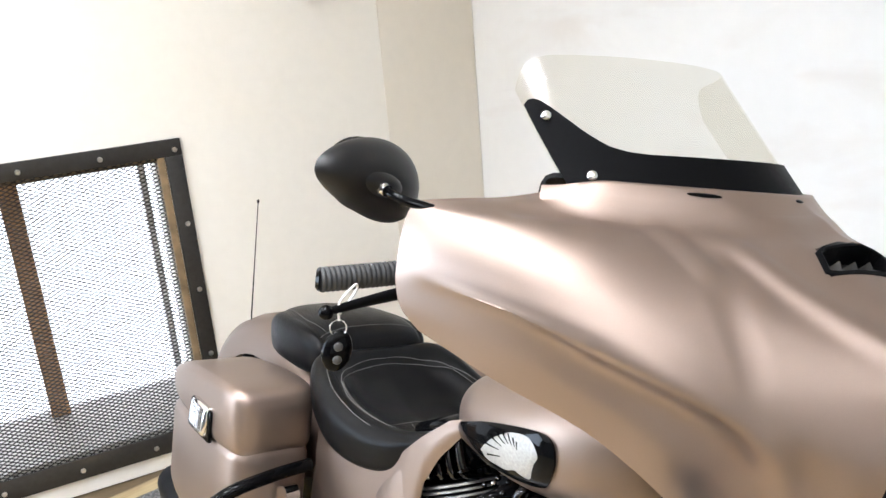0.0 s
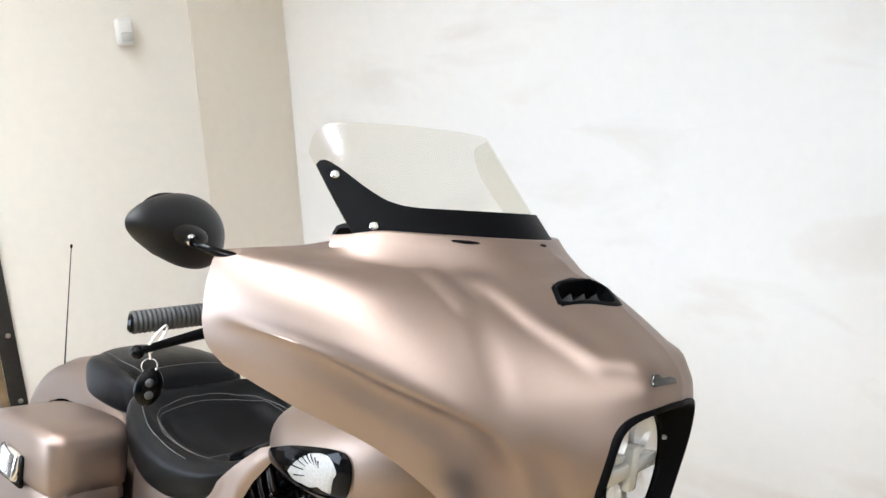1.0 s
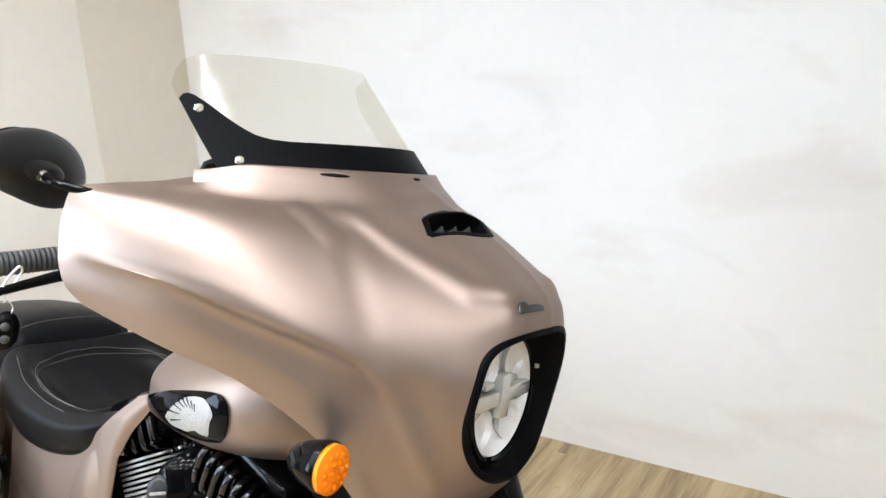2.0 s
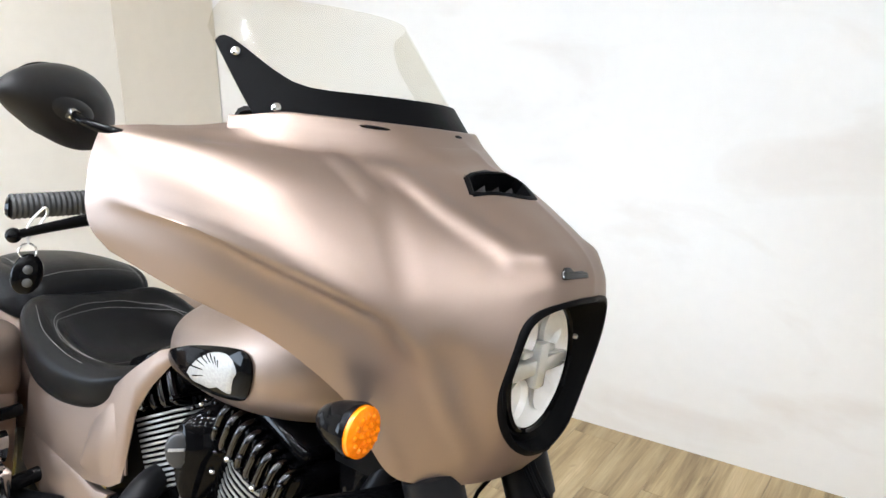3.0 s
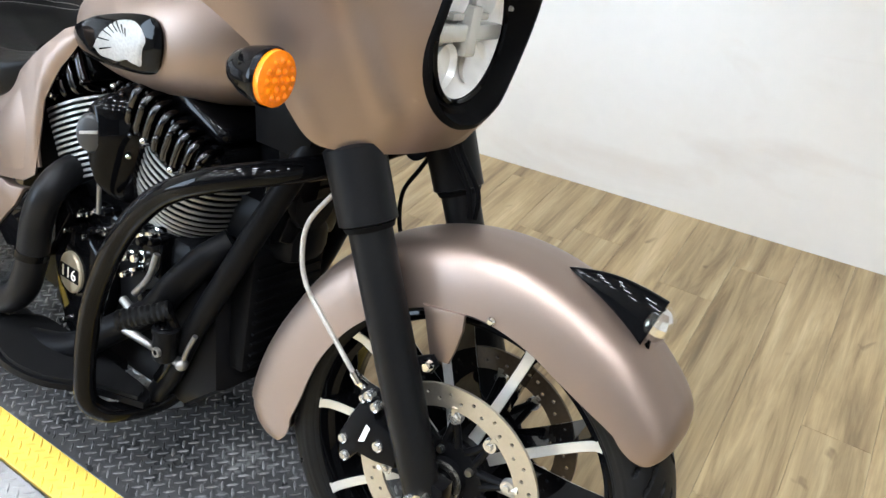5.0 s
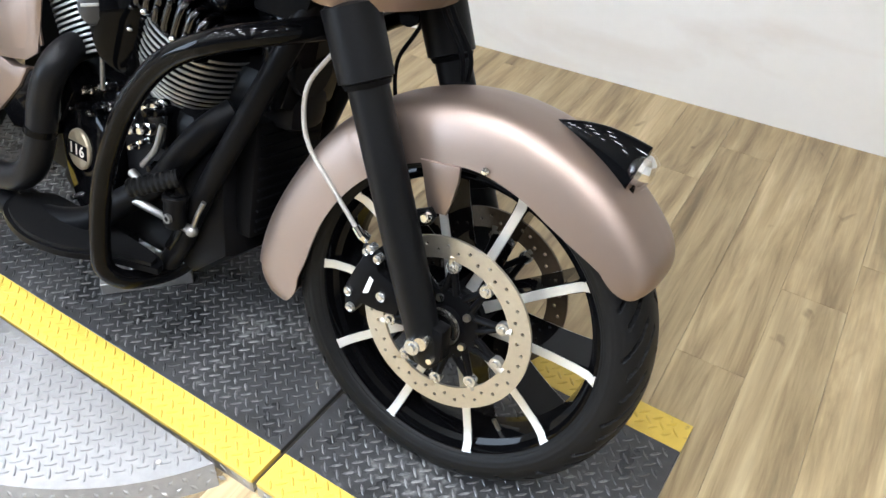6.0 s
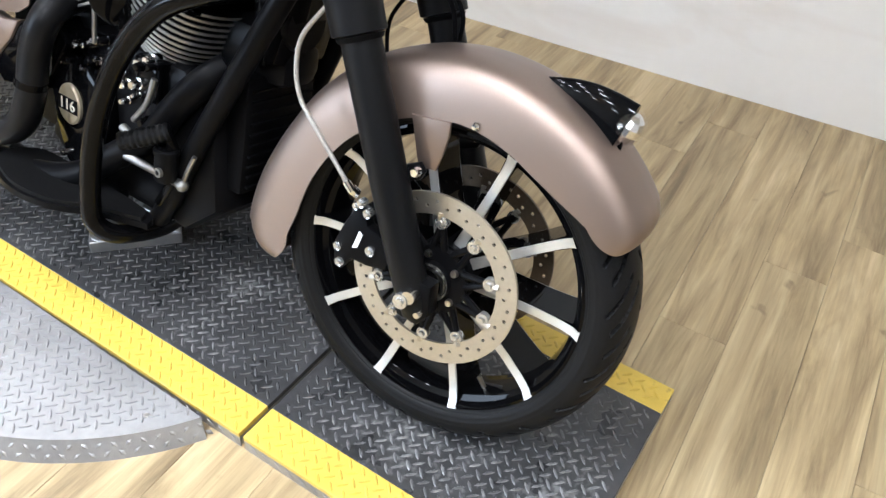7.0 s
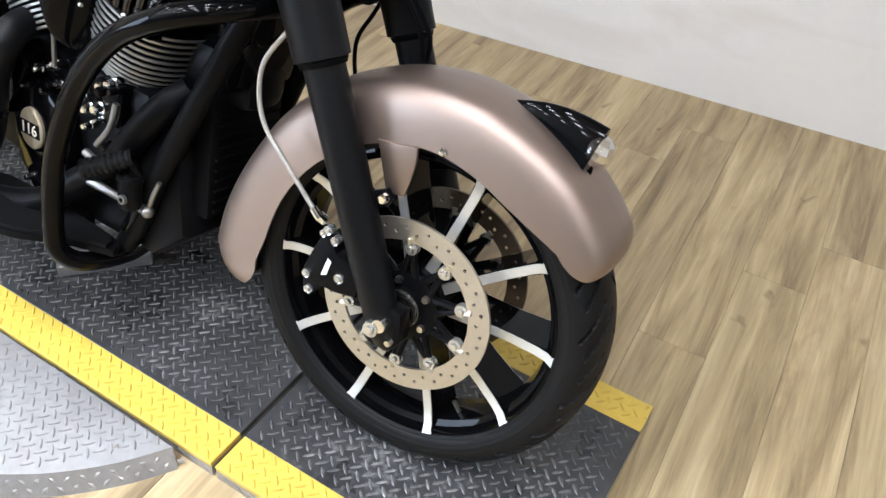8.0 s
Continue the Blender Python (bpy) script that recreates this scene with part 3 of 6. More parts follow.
CREASE_LIP = [(-0.066, 0, 1.045), (-0.078, -0.075, 1.035), (-0.118, -0.132, 1.02), (-0.211, -0.206, 0.985), (-0.24, -0.234, 1.004), (-0.27, -0.264, 1.022), (-0.36, -0.322, 1.056), (-0.485, -0.374, 1.09), (-0.646, -0.397, 1.1)]
CREASE_FOOT = [(-0.07, 0, 0.95), (-0.083, -0.08, 0.95), (-0.121, -0.138, 0.945), (-0.222, -0.195, 0.94), (-0.25, -0.214, 0.966), (-0.278, -0.234, 0.988), (-0.372, -0.298, 1.027), (-0.487, -0.36, 1.068), (-0.644, -0.397, 1.075)]
LOWER = [(-0.09, 0, 0.83), (-0.103, -0.073, 0.84), (-0.14, -0.128, 0.85), (-0.22, -0.188, 0.87), (-0.247, -0.208, 0.9), (-0.275, -0.23, 0.93), (-0.378, -0.294, 0.982), (-0.485, -0.351, 1.025), (-0.634, -0.392, 1.045)]
HEM = [(-0.14, 0, 0.772), (-0.15, -0.07, 0.772), (-0.180, -0.125, 0.770), (-0.238, -0.176, 0.772), (-0.271, -0.202, 0.812), (-0.297, -0.224, 0.868), (-0.387, -0.285, 0.941), (-0.5, -0.342, 0.983), (-0.612, -0.378, 1.02)]
# the middle of the nose sits back a little
for line in (FLANK, CREASE_LIP, CREASE_FOOT, LOWER):
    for k, back in ((0, 0.010), (1, 0.008), (2, 0.003)):
        line[k] = (line[k][0] - back, line[k][1], line[k][2])
SECTIONS = list(zip(COWL_TOP, COWL_FOOT, RIDGE, FLANK, CREASE_LIP, CREASE_FOOT, LOWER, HEM))
skin = ribs(SECTIONS, 14, 9)
# ease the hollow between the nose and the wing
for _ in range(190):
    eased = [[p.copy() for p in r] for r in skin]
    for i in range(18, 108):
        for j in range(2, 40):
            w = 0.5 * min(1, (i - 17) / 8, (108 - i) / 8) * min(1, (j - 1) / 5, (40 - j) / 5)
            eased[i][j] = skin[i][j].lerp((skin[i - 1][j] + skin[i + 1][j]) / 2, w)
    skin = eased
# and the side of the nose below it
for _ in range(60):
    eased = [[p.copy() for p in r] for r in skin]
    for i in range(12, 76):
        for j in range(32, len(skin[0]) - 1):
            w = 0.5 * min(1, (i - 11) / 10, (76 - i) / 12) * min(1, (j - 31) / 8, (len(skin[0]) - 1 - j) / 4)
            around = (skin[i - 1][j] + skin[i + 1][j] + skin[i][j - 1] + skin[i][j + 1]) / 4
            eased[i][j] = skin[i][j].lerp(around, w * min(1, 0.25 + abs(j - 40) / 10))
    skin = eased
# pressed ridges: along the hood, and along the wing's leading edge
RIDGES = (([(-0.390, -0.178, 1.186), (-0.328, -0.152, 1.178), (-0.253, -0.143, 1.146), (-0.191, -0.122, 1.118), (-0.152, -0.108, 1.098), (-0.120, -0.078, 1.097), (-0.102, -0.026, 1.100)], 0.0062, 0.026),
          ([(-0.420, -0.205, 1.184), (-0.394, -0.200, 1.180), (-0.344, -0.208, 1.164), (-0.310, -0.205, 1.142)], 0.0032, 0.024),
          ([(-0.238, -0.232, 0.992), (-0.222, -0.214, 0.975), (-0.206, -0.192, 0.944), (-0.191, -0.178, 0.908), (-0.177, -0.163, 0.871), (-0.162, -0.138, 0.827), (-0.158, -0.122, 0.800)], 0.0045, 0.024),
          ([(-0.195, -0.186, 1.000), (-0.178, -0.172, 0.950), (-0.162, -0.152, 0.890), (-0.142, -0.118, 0.825)], -0.0030, 0.034),
          ([(-0.318, -0.201, 1.146), (-0.290, -0.205, 1.112), (-0.262, -0.208, 1.066), (-0.236, -0.206, 1.020)], -0.0020, 0.030),
          (COWL_FOOT[0:7], -0.0040, 0.030),
          ([(-0.640, -0.397, 1.108), (-0.584, -0.389, 1.104), (-0.486, -0.369, 1.092), (-0.426, -0.349, 1.082), (-0.371, -0.324, 1.069), (-0.308, -0.287, 1.043), (-0.271, -0.262, 1.022), (-0.240, -0.234, 0.998)], 0.0016, 0.022),
          ([(-0.258, -0.203, 0.845), (-0.244, -0.189, 0.807), (-0.232, -0.172, 0.772)], 0.0030, 0.018))


def near_line(p, line):
    """Distance to a line of points, and the share of its length passed there."""
    best = (1e9, 0)
    for i, (a, b) in enumerate(zip(line, line[1:])):
        a, b = Vector(a), Vector(b)
        t = min(max((p - a).dot(b - a) / (b - a).length_squared, 0), 1)
        best = min(best, ((p - a.lerp(b, t)).length, (i + t) / (len(line) - 1)))
    return best


lifted = [[p.copy() for p in r] for r in skin]
for i in range(0, len(skin) - 1):
    for j in range(1, len(skin[0]) - 1):
        n = (skin[i + 1][j] - skin[max(i - 1, 0)][j]).cross(skin[i][j + 1] - skin[i][j - 1]).normalized()
        if n.y * 0.6 - n.x - n.z > 0:
            n = -n
        if i == 0:
            n.y = 0
        for line, high, wide in RIDGES:
            d, run = near_line(skin[i][j], line)
            if d < wide:
                lifted[i][j] += n * high * (1 - (d / wide) ** 2) ** 2 * (1 if line is RIDGES[5][0] else min(1, run * 4, (1 - run) * 5 + 0.15))
skin = lifted


def bezel_radius(a, grow=0.0):
    """Outline of the headlight opening: distance from its middle at angle a, seen from the front."""
    c, s = abs(math.cos(a)), math.sin(a)
    side = 0.117
    tall = 0.105 if s > 0 else 0.128
    n = 3.2 if s > 0 else 2.1
    return ((c / side) ** n + (abs(s) / tall) ** n) ** (-1 / n) + grow


LAMP_Y, LAMP_Z = -0.016, 0.940


def outside_bezel(p):
    a = math.atan2(p.z - LAMP_Z, p.y - LAMP_Y)
    return not (p.x > -0.16 and math.hypot(p.y - LAMP_Y, p.z - LAMP_Z) < bezel_radius(a, -0.006))


def middle_x(y, z, tree):
    hit = tree.ray_cast(Vector((0.5, y, z)), Vector((-1, 0, 0)))[0]
    return max(hit.x, -0.155) if hit is not None else -0.10


# opening of the nose vent: rear and front corners, near and far
VENT_QUAD = [(-0.262, -0.074, 1.183), (-0.236, -0.092, 1.160), (-0.190, 0.002, 1.162), (-0.244, 0.060, 1.180)]


def vent_gap(p):
    """How far a point lies inside the vent's outline (negative outside), seen from above."""
    out = 1e9
    for a, b in zip(VENT_QUAD, VENT_QUAD[1:] + VENT_QUAD[:1]):
        dx, dy = b[0] - a[0], b[1] - a[1]
        out = min(out, ((p[1] - a[1]) * dx - (p[0] - a[0]) * dy) / math.hypot(dx, dy))
    return out


def top_z(x, y, tree):
    hit = tree.ray_cast(Vector((x, y, 1.5)), Vector((0, 0, -1)))[0]
    return hit.z if hit is not None else 1.17


def doubled(bm, inner):
    """A sheet closed to a thin shell with the given inner points."""
    outer_v = list(bm.verts)
    outer_v_index = {v: i for i, v in enumerate(outer_v)}
    faces, rim = list(bm.faces), [e for e in bm.edges if e.is_boundary]
    inner_v = [bm.verts.new(p) for p in inner]
    for f in faces:
        bm.faces.new([inner_v[outer_v_index[v]] for v in reversed(f.verts)])
    for e in rim:
        a, b = (outer_v_index[v] for v in e.verts)
        bm.faces.new((outer_v[a], outer_v[b], inner_v[b], inner_v[a]))
    return bm


whole = mirror_y(grid(skin))
nose_tree = BVHTree.FromBMesh(whole)
shell_bm = mirror_y(grid(skin))
hole = [f for f in shell_bm.faces if not outside_bezel(f.calc_center_median())]
bmesh.ops.delete(shell_bm, geom=hole, context="FACES")
gone = [f for f in shell_bm.faces if f.calc_center_median().z > 1.1 and vent_gap(f.calc_center_median()) > -0.004]
bmesh.ops.delete(shell_bm, geom=gone, context="FACES")
# draw the cut edge onto the vent's outline
for v in shell_bm.verts:
    if v.is_boundary and v.co.z > 1.12 and -0.30 < v.co.x < -0.15:
        best = None
        for a, b in zip(VENT_QUAD, VENT_QUAD[1:] + VENT_QUAD[:1]):
            dx, dy = b[0] - a[0], b[1] - a[1]
            size = math.hypot(dx, dy)
            gap = ((v.co.y - a[1]) * dx - (v.co.x - a[0]) * dy) / size
            if best is None or gap < best[0]:
                best = (gap, -dy / size, dx / size)
        if -0.02 < best[0] < 0.012:
            x, y = v.co.x - best[1] * (best[0] + 0.003), v.co.y - best[2] * (best[0] + 0.003)
            v.co = Vector((x, y, top_z(x, y, nose_tree)))
# draw the cut edge onto the outline of the opening
for v in shell_bm.verts:
    if v.is_boundary and v.co.x > -0.17:
        d = Vector((v.co.y - LAMP_Y, v.co.z - LAMP_Z))
        if 0.05 < d.length < 0.148:
            a = math.atan2(d.y, d.x)
            r = bezel_radius(a, -0.003)
            y, z = LAMP_Y + r * math.cos(a), LAMP_Z + r * math.sin(a)
            v.co = Vector((middle_x(y, z, nose_tree), y, z))
whole.free()
bmesh.ops.remove_doubles(shell_bm, verts=shell_bm.verts, dist=0.0012)
bmesh.ops.dissolve_degenerate(shell_bm, edges=shell_bm.edges, dist=0.0005)
bmesh.ops.recalc_face_normals(shell_bm, faces=shell_bm.faces)
shell_bm.normal_update()
inner = [v.co - v.normal * 0.004 for v in shell_bm.verts]
fairing = part("fairing", doubled(shell_bm, inner), BRONZE, bike, "satin bronze painted fairing", angle=60)




# windscreen
def screen_point(a, s, off=0.0):
    w = 0.240 - 0.005 * s
    k = 0.176 + 0.024 * s - 0.020 * s * s
    return Vector((-0.345 - 0.15 * s - k * a * a + off * 0.75, a * (w + off * 0.3), 1.235 + 0.165 * s - 0.008 * a * a + off * 0.5))


def screen_top(a):
    return 1.0 - 0.05 * max(0, (abs(a) - 0.3) / 0.7) ** 3 - 0.27 * max(0, (abs(a) - 0.76) / 0.24) ** 3.5


pane = grid([[screen_point(-1 + 2 * i / 48, -0.02 + (screen_top(-1 + 2 * i / 48) + 0.02) * j / 24) for j in range(25)] for i in range(49)])
screen = part("windscreen", thicken(pane, 0.0025), SCREEN_GLASS, bike, "clear acrylic windscreen")
screen.visible_shadow = False
# black trim along the foot of the screen, with an arm up each side
rows = []
for i in range(97):
    a = -1.004 + 2.008 * i / 96
    hi = 0.215 + 0.03 * (1 - a * a) + keyed(-a, ((0.66, 0.0), (0.74, 0.012), (0.80, 0.05), (0.85, 0.14), (0.90, 0.27), (0.935, 0.36), (0.96, 0.385), (0.985, 0.37), (1.0, 0.33)))
    rows.append([screen_point(a, -0.03 + (hi + 0.03) * j / 10, 0.0055) for j in range(11)])
part("screen_trim", thicken(grid(rows), 0.003), BLACK_PLASTIC, bike, "black screen trim with a raised side arm")
for a, s in ((-0.955, 0.46), (-0.915, 0.035), (0.915, 0.035)):
    p = screen_point(a, s, 0.008)
    n = Vector((0.62, math.copysign(0.70, a), 0.35)).to_track_quat("Z", "Y").to_matrix().to_4x4()
    b = turned([(0, 0.006), (0.004, 0.0055), (0.0065, 0.003), (0.0065, -0.004)], (0, 0, 0), "z", 16)
    b.transform(Matrix.Translation(p) @ n)
    part("screen_bolt", b, CHROME, bike, "chrome screen bolt")
for a, wd in ((-0.555, 0.10), (-0.03, 0.05)):
    p = screen_point(a, -0.035, 0.007)
    part("air_slot", ball(p, 0.012, wd * 0.35, 0.0045, pose(0, 0, 0, 0, 0, math.degrees(math.atan(-0.31 * 2 * a / 0.41)) * -1)), BLACK_GLOSS, bike)
# bronze collar that stands round the foot of the screen and runs out into the hood
rows = []
for i in range(97):
    a = -1.06 + 2.12 * i / 96
    foot = screen_point(a, 0.0)
    way = Vector((0.240, 2 * 0.176 * a, 0)).normalized()
    fade = 1 - smooth_step(0.86, 1.06, abs(a))
    crest = foot + way * 0.0165
    rise = (foot.z + 0.003 - top_z(crest.x, crest.y, nose_tree)) * fade
    row = [foot + way * out + Vector((0, 0, up - 0.012 * (1 - fade))) for out, up in ((0.008, -0.014), (0.0085, 0.003), (0.0105, 0.0065), (0.0135, 0.0065))]
    for k in range(9):
        t = k / 8
        p = foot + way * (0.0165 + 0.0415 * t)
        row.append(Vector((p.x, p.y, top_z(p.x, p.y, nose_tree) - 0.0015 * t + rise * (1 - t) ** 3.4)))
    rows.append(row)
part("screen_collar", grid(rows), BRONZE, fairing, angle=70)
# dark instrument hood behind the screen
hood = ribs([[(-0.44, y * 0.9, 1.231 - abs(y) * 0.05), (-0.50, y, 1.244 - abs(y) * 0.07), (-0.585, y * 1.02, 1.239 - abs(y) * 0.05), (-0.60, y, 1.15)] for y in (-0.20, -0.135, -0.05, 0.05, 0.135, 0.20)], 6, 5)
part("instrument_hood", thicken(grid(hood), 0.006), SHELL_SATIN, bike, "black instrument hood")


# headlight opening: a black bezel that steps back to the lamp
def nose_x(y, z):
    return middle_x(y, z, nose_tree)


rings = []
for r_add, dx, blend in ((0.002, -0.004, 0), (0.002, 0.0025, 0), (-0.002, 0.0035, 0), (-0.006, 0.002, 0), (-0.008, -0.006, 0.05), (-0.008, -0.02, 0.4), (0.003, -0.124, 1.0), (-0.003, -0.128, 1.0)):
    ring = []
    for k in range(96):
        a = 2 * math.pi * k / 96
        ro = bezel_radius(a, r_add)
        r = ro * (1 - blend) + (0.0985 + (r_add if blend == 1 else 0)) * blend
        y, z = LAMP_Y - 0.018 * blend + r * math.cos(a), LAMP_Z + r * math.sin(a)
        x = nose_x(y, z) + dx if blend < 1 else dx
        ring.append(Vector((x, y, z)))
    rings.append(ring)
bezel_bm = grid(rings, close_v=True)
bmesh.ops.recalc_face_normals(bezel_bm, faces=bezel_bm.faces)
bezel_bm.normal_update()
part("headlight_bezel", doubled(bezel_bm, [v.co - v.normal * 0.0012 for v in bezel_bm.verts]), BLACK_PLASTIC, bike, "matt black headlight bezel")
LAMP_MID = LAMP_Y - 0.018
lamp = part("headlight", turned([(0.097, -0.134), (0.097, -0.120), (0.0925, -0.117), (0.0895, -0.120), (0.0895, -0.146), (0.0, -0.146)], (0, LAMP_MID, LAMP_Z), "x", 64), BLACK_GLOSS, bike, "round LED headlight")
part("reflector", turned([(0.0885, -0.124), (0.075, -0.137), (0.05, -0.143), (0.0, -0.144)], (0, LAMP_MID, LAMP_Z), "x", 64), REFLECTOR, lamp)
cross = merged(block(-0.142, -0.122, LAMP_MID - 0.086, LAMP_MID + 0.086, LAMP_Z - 0.012, LAMP_Z + 0.010, 0.003), block(-0.142, -0.118, LAMP_MID - 0.014, LAMP_MID + 0.014, LAMP_Z - 0.032, LAMP_Z + 0.034, 0.004),
               block(-0.142, -0.126, LAMP_MID - 0.05, LAMP_MID - 0.02, LAMP_Z + 0.014, LAMP_Z + 0.024, 0.003), block(-0.142, -0.126, LAMP_MID + 0.02, LAMP_MID + 0.05, LAMP_Z + 0.014, LAMP_Z + 0.024, 0.003))
part("lamp_divider", cross, material("lamp_divider", (0.62, 0.62, 0.6), 0.25, 0.6), lamp)
for k, (ya, za) in enumerate(((-0.04, 0.045), (0.04, 0.045), (-0.04, -0.045), (0.04, -0.045))):
    part("projector", turned([(0.030, -0.130), (0.026, -0.139), (0.0, -0.143)], (0, LAMP_MID + ya, LAMP_Z + za), "x", 24), REFLECTOR, lamp)
part("lens", turned([(0.089, -0.122), (0.07, -0.113), (0.04, -0.107), (0.0, -0.105)], (0, LAMP_MID, LAMP_Z), "x", 48), CLEAR_COVER, lamp).visible_shadow = False
for a in (20,):
    p = Vector((-0.117, LAMP_MID + 0.094 * math.cos(radians(a)), LAMP_Z + 0.094 * math.sin(radians(a))))
    part("retaining_pin", turned([(0, 0.006), (0.003, 0.005), (0.004, 0)], p, "x", 10), STEEL, lamp)

# vent on top of the nose
loop = []
for k, (a, b) in enumerate(zip(VENT_QUAD, VENT_QUAD[1:] + VENT_QUAD[:1])):
    for t in (0.12, 0.35, 0.65, 0.88):
        loop.append(Vector(a).lerp(Vector(b), t))
mid = sum(loop, Vector()) / len(loop)


def vent_ring(grow, lift):
    ring = []
    for p in loop:
        d = (p - mid)
        q = p + Vector((d.x, d.y, 0)).normalized() * grow
        z = top_z(q.x, q.y, nose_tree)
        ring.append(Vector((q.x + lift * 0.45, q.y, z + lift * 0.9)))
    return ring


bm = grid([vent_ring(0.0075, -0.002), vent_ring(0.0065, 0.0014), vent_ring(0.0, 0.0018), vent_ring(-0.003, 0.0), vent_ring(-0.004, -0.030), vent_ring(-0.020, -0.032)], close_v=True)
bmesh.ops.recalc_face_normals(bm, faces=bm.faces)
vent = part("nose_vent", bm, BLACK_PLASTIC, bike, "black air vent with fins", angle=30)
A, B, C, D = (Vector(p) for p in VENT_QUAD)
for t in (0.28, 0.52, 0.76):
    rear_p, front_p = A.lerp(D, t), B.lerp(C, t)
    way = (C - B).normalized()
    sink = Vector((-0.012, 0, -0.022))
    ra, fa = rear_p.lerp(front_p, 0.25), rear_p.lerp(front_p, 0.90)
    fin = [[ra + sink - way * 0.012, ra + Vector((0, 0, -0.004)), ra + sink + way * 0.010], [fa + sink - way * 0.015, fa + Vector((-0.002, 0, -0.014)), fa + sink + way * 0.012]]
    part("fin", fill_ends(grid(fin)), STEEL_PAINT, vent, smooth=False)
# name badge on the nose, a plain shape
badge = prism([(-0.027, -0.004), (-0.024, -0.0065), (-0.01, -0.006), (0.026, -0.005), (0.027, 0.002), (0.012, 0.005), (-0.006, 0.004), (-0.012, 0.0095), (-0.020, 0.010), (-0.026, 0.003)], -0.0022, 0.0022, 0.0008)
hit, nor, _, _ = nose_tree.ray_cast(Vector((0.5, -0.050, 1.078)), Vector((-1, 0, 0)))
if nor.x < 0:
    nor = -nor
nb = part("name_badge", badge, material("dark_chrome", (0.10, 0.10, 0.10), 0.22, 0.9), bike, "small dark chrome name badge")
side_way = Vector((0, 0, 1)).cross(nor).normalized()
up_way = nor.cross(side_way)
nb.matrix_basis = Matrix.Translation(hit + nor * 0.003) @ Matrix((side_way, -nor, up_way)).transposed().to_4x4()
for v in nb.data.vertices:
    v.co.y += 3.0 * v.co.x * v.co.x


# mirrors, grips and levers
GRIP_RUBBER = material("worn_grip_rubber", (0.045, 0.045, 0.046), 0.6, 0.0, 0.2, 150, 0.1, 500, spec=0.3)


def mirror(side):
    turn = pose(0, 0, 0, 0, 0, -14 * side) @ pose(0, 0, 0, 12 * side)
    bm = ball((0, 0, 0), 0.042, 0.106, 0.053, None, 32, 20)
    for v in bm.verts:
        v.co.x = v.co.x if v.co.x > 0 else v.co.x * 0.25
        f = v.co.y / 0.106 * side
        v.co.z *= 1 - 0.28 * f
        v.co.z += -0.010 * f * f
    bm.transform(Matrix.Translation((-0.735, side * 0.388, 1.203)) @ turn)
    m = part("mirror", bm, SHELL_SATIN, bike, "satin black teardrop mirror")
    hump = ball((0, 0, 0), 0.026, 0.050, 0.022)
    hump.transform(Matrix.Translation((-0.712, side * 0.392, 1.197)) @ turn)
    part("socket", hump, SHELL_SATIN, m)
    part("swivel", tube([(-0.697, side * 0.398, 1.194), (-0.680, side * 0.397, 1.190)], [0.011, 0.008], 14), CHROME, m)
    part("stem", tube([(-0.684, side * 0.397, 1.191), (-0.655, side * 0.390, 1.182), (-0.60, side * 0.36, 1.172)], [0.0065, 0.0065, 0.008], 12, 4), BLACK_GLOSS, m)
    glass_bm = turned([(0.0, 0.0), (0.05, 0.0)], (0, 0, 0), "x", 32)
    for v in glass_bm.verts:
        v.co.y *= 1.6
    glass_bm.transform(Matrix.Translation((-0.747, side * 0.388, 1.203)) @ turn)
    part("mirror_glass", glass_bm, CHROME, m)


for side in (-1, 1):
    mirror(side)
    bar = [(-0.806, side * 0.405, 1.046), (-0.775, side * 0.30, 1.058), (-0.74, side * 0.20, 1.06)]
    ribbed, rr = [], []
    for i in range(41):
        t = i / 40
        p = Vector(bar[0]).lerp(Vector(bar[1]), t * 1.35)
        ribbed.append(p)
        rr.append(0.0188 if i % 2 else 0.0174)
    grip = part("handlebar_grip", tube(ribbed, rr, 20), GRIP_RUBBER, bike, "ribbed black rubber grip")
    part("end_cap", tube([ribbed[0] + Vector((-0.003, side * 0.004, 0)), ribbed[0]], [0.012, 0.0165], 16), BLACK_GLOSS, grip)
    part("handlebar", tube([ribbed[-1], (-0.74, side * 0.16, 1.05), (-0.60, side * 0.10, 0.99), (-0.40, side * 0.06, 0.97)], 0.0127, 14, 6), BLACK_SATIN, bike)
    lever = part("lever", tube([(-0.722, side * 0.445, 1.022), (-0.712, side * 0.40, 1.034), (-0.695, side * 0.33, 1.050), (-0.68, side * 0.24, 1.06)], [0.0075, 0.009, 0.012, 0.014], 14, 6, 0.7), BLACK_SATIN, bike, "black hand lever")
    part("lever_ball", ball((-0.722, side * 0.446, 1.022), 0.0105, 0.0105, 0.0105), BLACK_GLOSS, lever)


